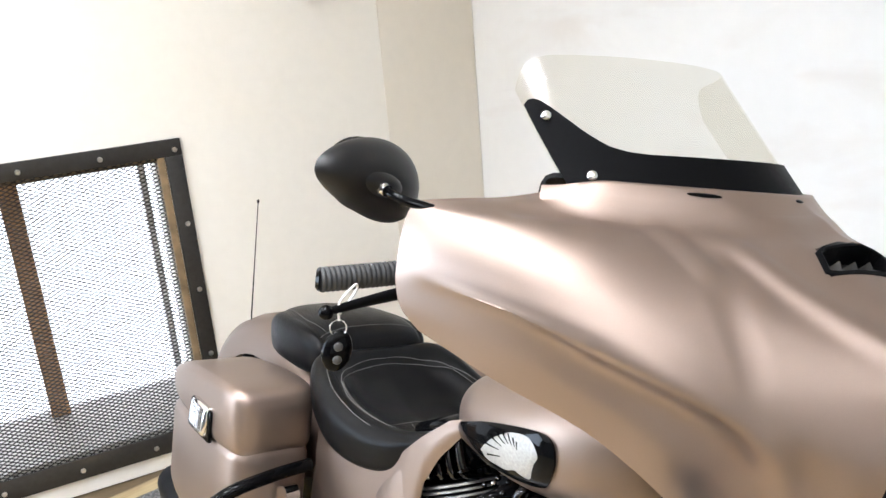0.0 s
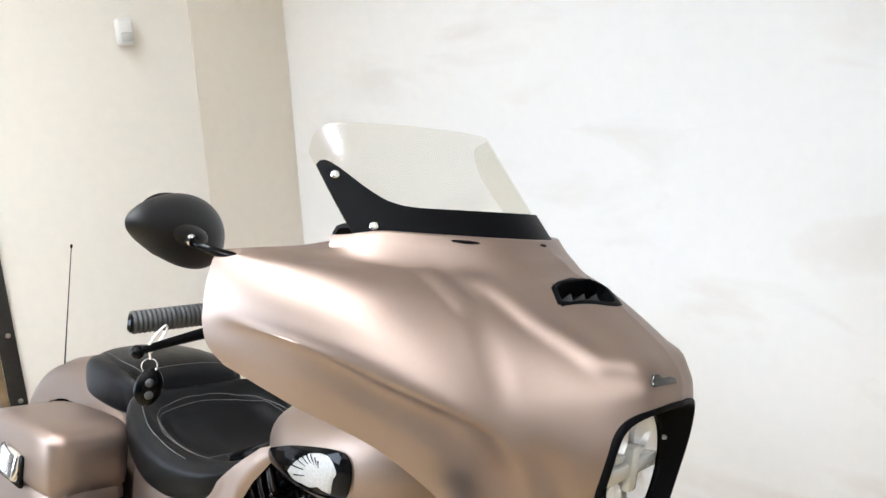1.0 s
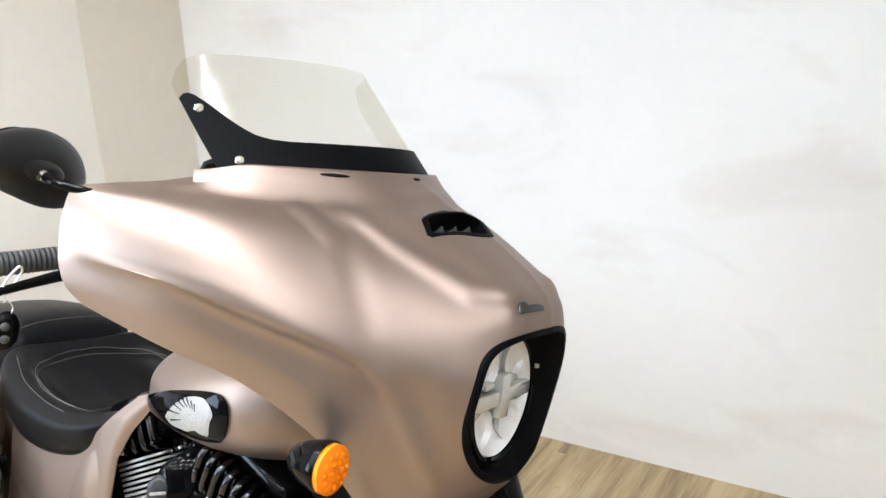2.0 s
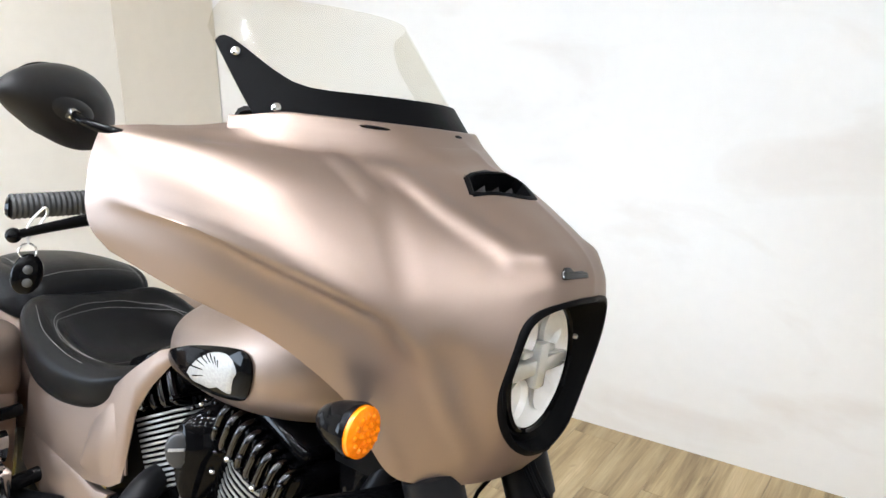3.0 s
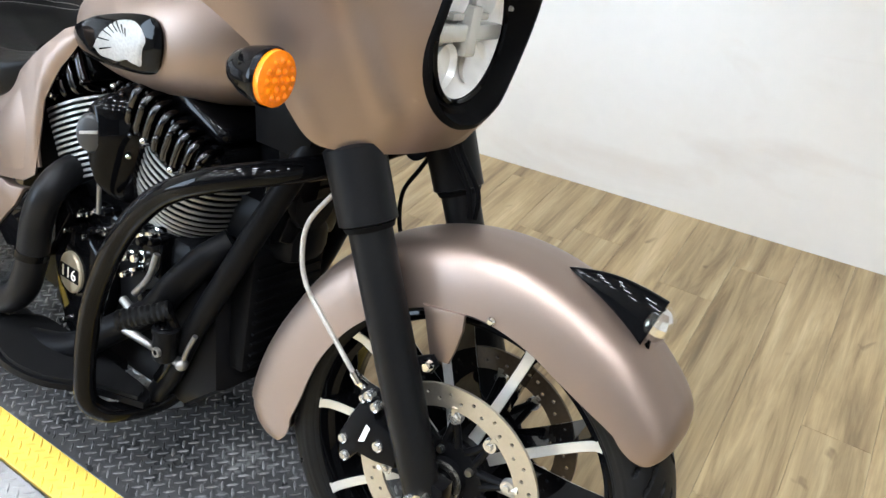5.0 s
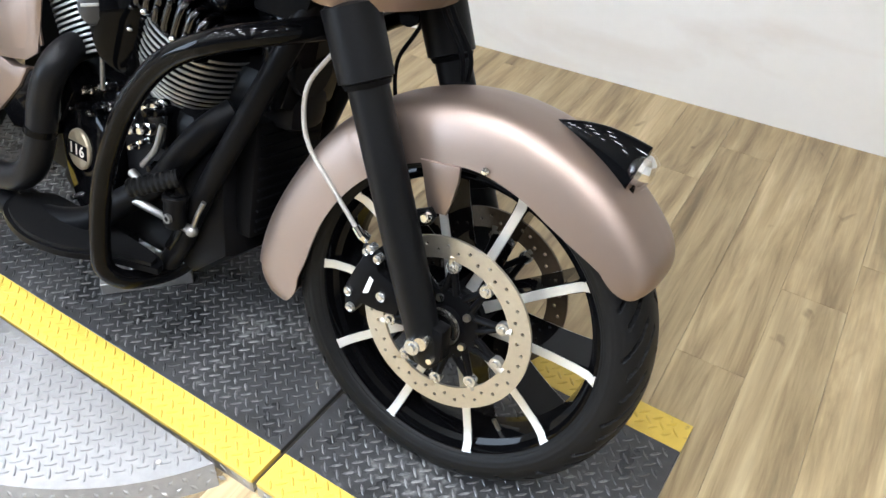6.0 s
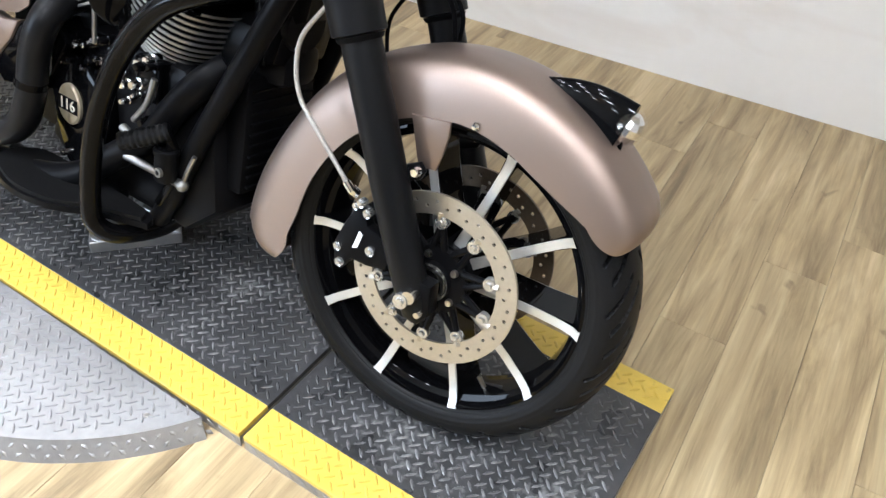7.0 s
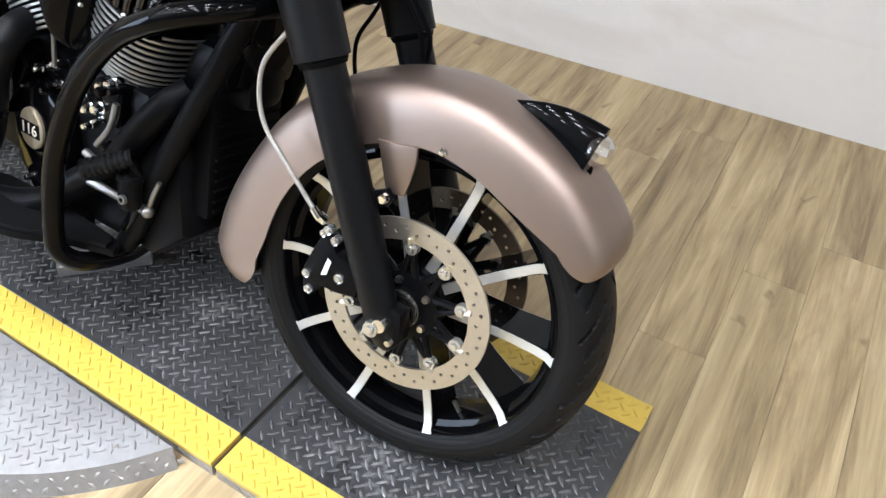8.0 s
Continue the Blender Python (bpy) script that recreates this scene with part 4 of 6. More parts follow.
# turn signals
def turn_signal(side):
    c = Vector((-0.232, side * 0.282, 0.868))
    s = part("turn_signal", turned([(0.0345, -0.002), (0.036, -0.006), (0.0345, -0.014), (0.030, -0.034), (0.021, -0.054), (0.010, -0.066), (0, -0.068)], c, "x", 32), BLACK_GLOSS, bike, "round amber turn signal in a black shell")
    lens = turned([(0.0335, -0.004), (0.033, 0.004), (0.026, 0.008), (0.0, 0.010)], c, "x", 32)
    for ring, n in ((0.0, 1), (0.011, 6), (0.022, 12)):
        for k in range(n):
            a = 2 * math.pi * k / n
            lens = merged(lens, ball(c + Vector((0.0085 if ring < 0.02 else 0.007, ring * math.cos(a), ring * math.sin(a))), 0.0045, 0.0042, 0.0042, None, 10, 6))
    part("lens", lens, AMBER, s, "amber LED lens")
    part("stalk", tube([c + Vector((-0.03, 0, 0)), (-0.285, side * 0.215, 0.866), (-0.29, side * 0.12, 0.862)], [0.012, 0.012, 0.015], 14, 4), BLACK_SATIN, s)


for side in (-1, 1):
    turn_signal(side)


# ---- fork ----
def on_fork(z, y, dx=0.0):
    return Vector((-0.012 - (z - 0.31) * 0.451 + dx, y, z))


for side in (-1, 1):
    y = -0.121 if side < 0 else 0.136
    fork = part("fork_leg", tube([on_fork(0.262, y), on_fork(0.275, y), on_fork(0.30, y), on_fork(0.36, y), on_fork(0.45, y), on_fork(0.86, y)], [0.012, 0.022, 0.027, 0.0295, 0.0305, 0.0315], 32), FORK_SATIN, bike, "satin black fork leg")
    part("fork_cover", tube([on_fork(0.672, y), on_fork(0.674, y), on_fork(0.74, y), on_fork(0.768, y), on_fork(0.773, y)], [0.036, 0.0415, 0.0425, 0.043, 0.034], 36), FORK_SATIN, fork, "satin black fork cover")
    part("cover_lip", tube([on_fork(0.664, y), on_fork(0.671, y)], [0.034, 0.037], 32), BLACK_PLASTIC, fork)
    part("axle_lug", prism([(-0.040, 0.285), (-0.025, 0.262), (0.012, 0.258), (0.030, 0.285), (0.024, 0.335), (-0.03, 0.34)], y - 0.02 * (1 if side < 0 else -1) * 0.6, y + side * -0.022, 0.006), BLACK_SATIN, fork)
    nut = part("axle_nut", turned([(0.0, -0.014), (0.0065, -0.014), (0.0075, -0.010), (0.0125, -0.010), (0.0135, -0.006), (0.0135, 0.01)], (-0.012, y + side * 0.026, 0.304), "y", 20), ZINC, fork, "chrome axle pinch bolt")
    if side > 0:
        nut.scale = (1, 1, 1)
    part("pinch_bolt", turned([(0, -0.008), (0.005, -0.008), (0.006, -0.004), (0.006, 0.01)], (0.016, y + side * 0.018, 0.286), "y", 12), STEEL, fork)
part("fork_bridge", block(-0.30, -0.235, -0.13, 0.13, 0.79, 0.83, 0.012), BLACK_SATIN, bike)
part("steering_head", tube([(-0.27, 0, 0.76), (-0.40, 0, 1.03)], 0.035, 20), BLACK_SATIN, bike)
# cables behind the left leg
for k, (y, dx) in enumerate(((0.052, 0.0), (0.060, 0.012))):
    part("cable", tube([(-0.19 + dx, y, 0.83), (-0.165 + dx, y + 0.004, 0.76), (-0.125 + dx, y + 0.012, 0.70), (-0.115 + dx * 0.4, y + 0.018, 0.655)], 0.0042, 10, 6), BLACK_PLASTIC, bike, "black cable")


# ---- front mudguard ----
def skirt(deg):
    """Lower edge of the mudguard's side: its distance from the axle."""
    keys = ((31, 0.329), (32, 0.322), (34, 0.312), (37, 0.301), (41, 0.289), (46, 0.279), (53, 0.269), (62, 0.263), (75, 0.266), (90, 0.270), (110, 0.266), (130, 0.261), (150, 0.260), (168, 0.263), (178, 0.268), (184, 0.278), (189, 0.289), (193, 0.302), (198, 0.320))
    for (a, ra), (b, rb) in zip(keys, keys[1:]):
        if a <= deg <= b:
            return ra + (rb - ra) * smooth_step(a, b, deg) if b - a < 9 else ra + (rb - ra) * (deg - a) / (b - a)
    return keys[-1][1]


rows, liner = [], []
angles = [31 + 167 * (0.5 - 0.5 * math.cos(math.pi * i / 140)) for i in range(141)]
for deg in angles:
    crown = 0.3625 + 0.052 * smooth_step(150, 208, deg)
    low = sum(skirt(min(max(deg + 1.1 * k, 31), 198)) for k in range(-3, 4)) / 7
    if deg > 188 or deg < 41:
        mid_r, half_w, u = (0.341, 0.0545, (deg - 188) / 10) if deg > 188 else (0.3255, 0.037, (41 - deg) / 10)
        half_w *= math.sqrt(max(0.0, 1 - u * u))
        low, crown = mid_r - half_w, mid_r + half_w
    low = min(low, crown - 0.004)
    # the full half section, cut off where the hem passes
    full = [(0.0, crown), (0.034, crown - 0.0025), (0.058, crown - 0.009), (0.073, crown - 0.022), (0.0805, crown - 0.042), (0.0845, crown - 0.068), (0.087, 0.255)]
    fine = spline([(y, r, 0) for y, r in full], 6)
    kept = [q for q in fine if q.y >= low]
    nxt = [q for q in fine if q.y < low]
    if nxt:
        f = (kept[-1].y - low) / max(kept[-1].y - nxt[0].y, 1e-6)
        kept.append(kept[-1].lerp(nxt[0], f))
    # even steps along what is left
    run = [0.0]
    for p, q in zip(kept, kept[1:]):
        run.append(run[-1] + (q - p).length)
    half = []
    for k in range(15):
        d = run[-1] * k / 14
        j = max(i for i in range(len(run)) if run[i] <= d + 1e-9)
        if j == len(run) - 1:
            half.append(kept[-1])
        else:
            half.append(kept[j].lerp(kept[j + 1], (d - run[j]) / max(run[j + 1] - run[j], 1e-9)))
    rows.append([polar(q.y, deg, -q.x) for q in reversed(half)] + [polar(q.y, deg, q.x) for q in half[1:]])
    if 40 < deg < 186:
        liner.append([polar(max(q.y - 0.005, low + 0.004), deg, -q.x + 0.0045 * q.x / 0.087) for q in reversed(half)] + [polar(max(q.y - 0.005, low + 0.004), deg, q.x - 0.0045 * q.x / 0.087) for q in half[1:]])
guard = part("front_mudguard", thicken(grid(rows), 0.003), BRONZE, bike, "satin bronze front mudguard", angle=60)
part("inner_liner", grid(liner), BLACK_PLASTIC, guard, "black underside of the mudguard", angle=60)
for side in (-1, 1):
    part("rivet", turned([(0, -0.004), (0.004, -0.0035), (0.0065, 0)], (0.018, side * 0.0885, 0.590), "y", 14), CHROME, guard)
    tab = prism([(-0.086, 0.574), (-0.020, 0.583), (-0.018, 0.56), (-0.022, 0.53), (-0.028, 0.502), (-0.058, 0.498), (-0.066, 0.52), (-0.08, 0.56)], side * 0.0835, side * 0.0905, 0.002)
    part("stay", tab, BRONZE, guard, "bronze mudguard stay")
    part("stay_bolt", turned([(0, -0.012), (0.006, -0.012), (0.0085, -0.008), (0.0085, 0.01)], (-0.050, side * 0.106, 0.498), "y", 14), CHROME, guard)
    part("stay_arm", prism([(-0.09, 0.49), (-0.05, 0.512), (-0.038, 0.50), (-0.045, 0.484), (-0.09, 0.465)], side * 0.094, side * 0.106, 0.003), BLACK_SATIN, guard)

# mudguard lamp: a black wedge-shaped pod with a clear lens under its visor
rings = []
for t in (0.0, 0.08, 0.2, 0.38, 0.58, 0.78, 0.92, 1.0):
    x = 0.070 + 0.138 * t
    foot = 0.315 + math.sqrt(0.361 ** 2 - x * x) - 0.004
    top = 0.667 + 0.014 * math.sin(math.pi * t * 0.9) + 0.002 * t
    w = 0.0008 + 0.027 * t ** 0.62
    lean = 0.010 * t ** 3
    ring = []
    for k in range(17):
        a = math.pi * k / 16
        h = math.sin(a) ** 0.8
        ring.append(Vector((x + lean * h - 0.006 * t ** 6 * (1 - h), -w * math.cos(a) * (1 - 0.25 * h), foot + (top - foot) * h)))
    rings.append(ring)
cols = [spline([r[k] for r in rings], 4) for k in range(17)]
pod = part("mudguard_lamp", fill_ends(grid([[c[i] for c in cols] for i in range(len(cols[0]))])), BLACK_GLOSS, bike, "gloss black wedge-shaped mudguard lamp", angle=45)
lens = ball((0, 0, 0), 0.026, 0.026, 0.031, None, 20, 14)
lens.transform(Matrix.Translation((0.211, 0, 0.636)) @ pose(0, 0, 0, 0, 15))
part("lamp_lens", lens, CLEAR_COVER, pod, "clear lamp lens").visible_shadow = False
core = ball((0, 0, 0), 0.021, 0.022, 0.026, None, 11, 7)
core.transform(Matrix.Translation((0.211, 0, 0.636)) @ pose(0, 0, 0, 0, 15))
part("lamp_core", core, CHROME, pod, "faceted chrome lamp core", smooth=False)
part("lamp_tip", prism([(0.192, 0.616), (0.210, 0.611), (0.223, 0.596), (0.219, 0.590), (0.192, 0.602)], -0.019, 0.019, 0.003), BLACK_GLOSS, pod)

# ---- front wheel ----
AXLE = Vector((0, 0, 0.315))
wheel = part("front_wheel", turned([(0.2535, -0.054), (0.2535, -0.048), (0.244, -0.045), (0.232, -0.036), (0.228, -0.015), (0.226, 0), (0.228, 0.015), (0.232, 0.036), (0.244, 0.045), (0.2535, 0.048), (0.2535, 0.054), (0.246, 0.056), (0.236, 0.03), (0.234, 0), (0.236, -0.03), (0.246, -0.056)], AXLE, "y", 120, True), BLACK_GLOSS, bike, "gloss black ten spoke wheel")
# tyre with cut grooves
prof = spline([(0.247, -0.050, 0), (0.256, -0.060, 0), (0.273, -0.0665, 0), (0.291, -0.0640, 0), (0.305, -0.051, 0), (0.3135, -0.032, 0), (0.3175, -0.011, 0), (0.3175, 0.011, 0), (0.3135, 0.032, 0), (0.305, 0.051, 0), (0.291, 0.0640, 0), (0.273, 0.0665, 0), (0.256, 0.060, 0), (0.247, 0.050, 0)], 8)


def groove(deg, y, run):
    """Depth of the tread pattern: slanting cuts to both shoulders, swept back; run is the way round the section from the crown."""
    s = 1 if y > 0 else -1
    depth = 0.0
    for start, stop, phase, width in ((0.006, 0.068, 0, 1.7), (0.026, 0.078, 8, 1.4)):
        ph = (deg + s * 4 + phase + 215 * run) % 16.0
        if start < run < stop and ph < width:
            depth = max(depth, min(1, (run - start) / 0.004, (stop - run) / 0.006))
    # fine moulded rings on the side wall
    rings = 0.0007 if 0.088 < run < 0.091 or 0.098 < run < 0.100 or 0.108 < run < 0.1095 else 0.0
    return 0.0075 * depth + rings


middle = len(prof) // 2
runs, normals = [0.0] * len(prof), []
for i in range(middle + 1, len(prof)):
    runs[i] = runs[i - 1] + (prof[i] - prof[i - 1]).length
for i in range(middle - 1, -1, -1):
    runs[i] = runs[i + 1] + (prof[i] - prof[i + 1]).length
for i in range(len(prof)):
    d = prof[min(i + 1, len(prof) - 1)] - prof[max(i - 1, 0)]
    normals.append(Vector((d.y, -d.x, 0)).normalized())
rows = []
for i in range(900):
    deg = i * 360 / 900
    row = []
    for p, run, n in zip(prof, runs, normals):
        g = groove(deg, p.y, run)
        row.append(polar(p.x - g * n.x, deg, p.y - g * n.y))
    rows.append(row)
part("tyre", grid(rows, close_u=True), RUBBER, wheel, "black rubber tyre with swept tread grooves", angle=35)
valve = tube([polar(0.236, -60, -0.012), polar(0.205, -60, -0.02)], 0.004, 10)
part("valve", valve, STEEL, wheel)
# ten spokes with machined faces
spoke_mesh = face_mesh = None
for k in range(10):
    deg = 0.7 + 36 * k
    if spoke_mesh is None:
        body, face = bmesh.new(), bmesh.new()
        sects = ((0.050, 0.013, -0.040, 0.040), (0.10, 0.010, -0.036, 0.036), (0.16, 0.008, -0.037, 0.037), (0.205, 0.0085, -0.040, 0.040), (0.232, 0.0105, -0.043, 0.043))
        rowsb = [[Vector((r, y0 if q[1] < 0 else y1, q[0] * w)) for q in ((-1, -1), (1, -1), (1, 1), (-1, 1))] for r, w, y0, y1 in sects]
        spoke = part("spoke", fill_ends(grid(rowsb, close_v=True)), BLACK_GLOSS, wheel, smooth=False)
        spoke_mesh = spoke.data
        shells = []
        for s in (-1, 1):
            line = [(0.055, 0.0405, 0.0100), (0.12, 0.0380, 0.0082), (0.175, 0.0390, 0.0078), (0.215, 0.0425, 0.0078), (0.236, 0.0475, 0.0080), (0.246, 0.0545, 0.0082), (0.250, 0.0560, 0.0095)]
            rf = []
            for r, y, w in line:
                rf.append([Vector((r, s * y, -w)), Vector((r, s * (y + 0.0018), -w * 0.9)), Vector((r, s * (y + 0.0018), w * 0.9)), Vector((r, s * y, w))])
            shells.append(fill_ends(grid(rf)))
        strip = part("spoke_face", merged(*shells), MACHINED, spoke, "machined silver spoke face", angle=25)
        face_mesh = strip.data
    else:
        spoke = new("spoke", spoke_mesh)
        spoke.parent = wheel
        strip = tagged(new("spoke_face", face_mesh), "machined silver spoke face")
        strip.parent = spoke
    spoke.matrix_basis = Matrix.Translation(AXLE) @ pose(0, 0, 0, 0, -deg, 0)
part("hub", turned([(0.0, -0.088), (0.030, -0.088), (0.034, -0.082), (0.034, -0.066), (0.058, -0.055), (0.060, 0.055), (0.034, 0.066), (0.034, 0.088), (0.0, 0.088)], AXLE, "y", 40), BLACK_SATIN, wheel)
part("hub_ring", turned([(0.024, -0.0885), (0.024, -0.094), (0.032, -0.094), (0.0335, -0.0885)], AXLE, "y", 36), STEEL, wheel, "bright steel hub ring")
part("axle", tube([(0, -0.155, 0.315), (0, 0.155, 0.315)], 0.011, 16), STEEL, bike)


# drilled brake discs on black carriers
def disc_ring(y0, y1, ri, ro):
    bm = bmesh.new()
    cols, bands = 90, 4
    at = lambda i, r: polar(r, i * 360 / cols, y0)
    cache = {}

    def vert(p):
        key = (round(p.x, 6), round(p.z, 6))
        if key not in cache:
            cache[key] = bm.verts.new(p)
        return cache[key]
    for i in range(cols):
        for j in range(bands):
            ra, rb = ri + (ro - ri) * j / bands, ri + (ro - ri) * (j + 1) / bands
            q = [vert(at(i, ra)), vert(at(i + 1, ra)), vert(at(i + 1, rb)), vert(at(i, rb))]
            if i % 2 == 0 and j == (1 if (i // 2) % 2 else 2):
                c = polar((ra + rb) / 2, (i + 0.5) * 360 / cols, y0)
                ring = []
                for k in range(8):
                    d = (q[(k // 2) % 4].co if k % 2 == 0 else (q[k // 2].co + q[(k // 2 + 1) % 4].co) / 2) - c
                    ring.append(bm.verts.new(c + d.normalized() * 0.0031))
                for k in range(4):
                    a, b = q[k], q[(k + 1) % 4]
                    r0, r1, r2 = ring[2 * k], ring[2 * k + 1], ring[(2 * k + 2) % 8]
                    bm.faces.new((a, b, r1))
                    bm.faces.new((a, r1, r0))
                    bm.faces.new((b, r2, r1))
            else:
                bm.faces.new(q)
    bmesh.ops.recalc_face_normals(bm, faces=bm.faces)
    bmesh.ops.solidify(bm, geom=bm.faces[:], thickness=abs(y1 - y0))
    return bm


for side in (-1, 1):
    disc = part("brake_disc", disc_ring(side * 0.0785, side * 0.0735, 0.114, 0.150), DISC_STEEL if side < 0 else DISC_SHADED, bike, "drilled steel brake disc" if side < 0 else "drilled brake disc with its shade painted in as brown", smooth=False)
    carrier = turned([(0.030, side * 0.066), (0.060, side * 0.066), (0.060, side * 0.0765), (0.030, side * 0.0765)], AXLE, "y", 40, True)
    part("carrier", carrier, BLACK_SATIN, disc, "black disc carrier")
    for k in range(10):
        deg = 20.5 + 36 * k
        for lean in (-11, 11):
            a, b = polar(0.056, deg + lean, side * 0.072), polar(0.106, deg, side * 0.075)
            part("carrier_arm", tube([a, b], [0.0065, 0.0055], 8), BLACK_SATIN, disc)
    for k in range(10):
        deg = 20.5 + 36 * k
        p = polar(0.1035, deg, 0)
        lug = turned([(0.0, side * 0.0845), (0.0045, side * 0.0845), (0.006, side * 0.0805), (0.0105, side * 0.0805), (0.0112, side * 0.078), (0.0112, side * 0.070)], p, "y", 14)
        part("bobbin", lug, ZINC, disc, "bright steel bobbin")
        tabm = tube([polar(0.104, deg, side * 0.076), polar(0.120, deg, side * 0.076)], [0.0075, 0.0095], 8, flat=0.35)
        part("disc_tab", tabm, DISC_STEEL, disc)
    for k in range(5):
        p = polar(0.046, 38 + 72 * k, 0)
        part("disc_bolt", turned([(0, side * 0.083), (0.0055, side * 0.083), (0.0065, side * 0.0795), (0.0065, side * 0.07)], p, "y", 12), STEEL, disc)
    # caliper behind the leg
    s = side
    out = [(-0.160, 0.300), (-0.146, 0.288), (-0.128, 0.315), (-0.098, 0.315), (-0.062, 0.322), (-0.056, 0.360), (-0.075, 0.375), (-0.106, 0.385), (-0.118, 0.410), (-0.135, 0.408), (-0.152, 0.370), (-0.164, 0.335)]
    cal = part("brake_caliper", prism(out, s * 0.100, s * 0.126, 0.006), BLACK_SATIN, bike, "black brake caliper with steel bolts", angle=30)
    part("caliper_body", prism([(-0.155, 0.305), (-0.10, 0.318), (-0.095, 0.385), (-0.135, 0.400)], s * 0.052, s * 0.099, 0.004), BLACK_SATIN, cal)
    for x, z, r in ((-0.123, 0.421, 0.0075), (-0.109, 0.408, 0.0075), (-0.093, 0.347, 0.0085), (-0.146, 0.304, 0.0075), (-0.153, 0.331, 0.0075), (-0.131, 0.413, 0.006)):
        part("caliper_bolt", turned([(0, s * 0.134), (r * 0.55, s * 0.134), (r * 0.6, s * 0.130), (r, s * 0.131), (r, s * 0.118)], (x, 0, z), "y", 14), ZINC, cal)
    mark = prism([(-0.128, 0.338), (-0.118, 0.342), (-0.112, 0.368), (-0.119, 0.372)], s * 0.1262, s * 0.1268)
    part("caliper_mark", mark, SENSOR_WHITE, cal)
    part("banjo", tube([(-0.140, s * 0.118, 0.428), (-0.147, s * 0.126, 0.437)], 0.009, 12), CHROME, cal)
    hose = part("brake_hose", tube([(-0.143, s * 0.128, 0.434), (-0.171, s * 0.130, 0.462), (-0.221, s * 0.131, 0.511), (-0.255, s * 0.131, 0.546), (-0.271, s * 0.130, 0.587), (-0.271, s * 0.127, 0.638), (-0.243, s * 0.120, 0.688), (-0.21, s * 0.10, 0.74)], 0.0038, 12, 8), material("braided_steel_hose", (0.36, 0.34, 0.31), 0.45, 0.6, 0.5, 400, 0.4, 900) if s < 0 else BLACK_PLASTIC, bike, "braided steel brake hose" if s < 0 else "black brake hose")
    part("hose_end", tube([(-0.143, s * 0.128, 0.434), (-0.156, s * 0.129, 0.447)], 0.0065, 12), CHROME, hose)

# ---- body of the motorcycle, its wheel turned a little out of line ----
BODY = Matrix.Translation((-0.28, 0, 0)) @ pose(0, 0, 0, 0, 0, -5) @ Matrix.Translation((0.28, 0, 0))


def bpart(name, bm, mat, label="", smooth=True, angle=40):
    ob = part(name, bm, mat, bike, label, smooth, angle)
    ob.matrix_basis = BODY
    return ob


def hull(sections, nu=6, nv=4):
    """A closed body over rings of points."""
    fine = [spline(list(s) + [s[0]], nv)[:-1] for s in sections]
    cols = [spline([r[j] for r in fine], nu) for j in range(len(fine[0]))]
    return fill_ends(grid([[c[i] for c in cols] for i in range(len(cols[0]))], close_v=True))


# fuel tank
def tank_ring(x, w, zc, up, down):
    pts = []
    for k in range(14):
        a = 2 * math.pi * k / 14 + math.pi / 2
        c, s = math.cos(a), math.sin(a)
        n = 0.85
        pts.append(Vector((x, w * math.copysign(abs(c) ** n, c), zc + (up if s > 0 else down) * math.copysign(abs(s) ** n, s))))
    return pts


tank_bm = hull([tank_ring(-0.375, 0.03, 0.855, 0.04, 0.04), tank_ring(-0.385, 0.085, 0.852, 0.085, 0.07), tank_ring(-0.435, 0.148, 0.848, 0.115, 0.095), tank_ring(-0.525, 0.186, 0.835, 0.122, 0.108),
                tank_ring(-0.64, 0.190, 0.815, 0.115, 0.100), tank_ring(-0.75, 0.165, 0.800, 0.095, 0.078), tank_ring(-0.83, 0.115, 0.790, 0.065, 0.05), tank_ring(-0.875, 0.06, 0.785, 0.035, 0.03)])
tank_tree = BVHTree.FromBMesh(tank_bm)
tank = bpart("fuel_tank", tank_bm, BRONZE, "satin bronze fuel tank", angle=70)


def on_tank(x, z, off):
    hit, n, _, _ = tank_tree.ray_cast(Vector((x, -0.5, z)), Vector((0, 1, 0)))
    return hit + n * off if hit is not None else Vector((x, -0.16, z))


BADGE_EDGE = [(-0.797, 0.768), (-0.775, 0.790), (-0.747, 0.805), (-0.675, 0.833), (-0.603, 0.853), (-0.552, 0.862), (-0.530, 0.856), (-0.521, 0.840), (-0.521, 0.816), (-0.533, 0.790), (-0.554, 0.779), (-0.59, 0.773), (-0.64, 0.769), (-0.713, 0.763), (-0.776, 0.760)]


def tank_patch(outline, off, back, rings=6):
    loop = [Vector((x, 0, z)) for x, z in outline]
    loop = spline(loop + [loop[0]], 5)[:-1]
    c = sum(loop, Vector()) / len(loop)
    rows = [[on_tank(*(c.lerp(p, t).xz), -back) for p in loop] for t in (1.0,)]
    rows += [[on_tank(*(c.lerp(p, t).xz), off * (1 if i else 0.75)) for p in loop] for i, t in enumerate([1.0] + [1 - (k + 0.5) / rings for k in range(rings)])]
    return fill_ends(grid(rows, close_v=True))


tb = part("tank_badge", tank_patch(BADGE_EDGE, 0.007, 0.004), BLACK_GLOSS, tank, "gloss black tank badge", angle=50)
# the emblem is kept to a plain fan of feather-like bars
EMBLEM = material("silver_emblem", (0.33, 0.326, 0.315), 0.42, 0.35, 0.35, 220, 0.25, 500)
FAN = [(-0.678, 0.789), (-0.658, 0.809), (-0.635, 0.827), (-0.612, 0.840), (-0.586, 0.848), (-0.564, 0.848), (-0.551, 0.838), (-0.546, 0.827), (-0.553, 0.813), (-0.561, 0.790), (-0.576, 0.789), (-0.590, 0.792), (-0.613, 0.783), (-0.636, 0.782), (-0.660, 0.781)]
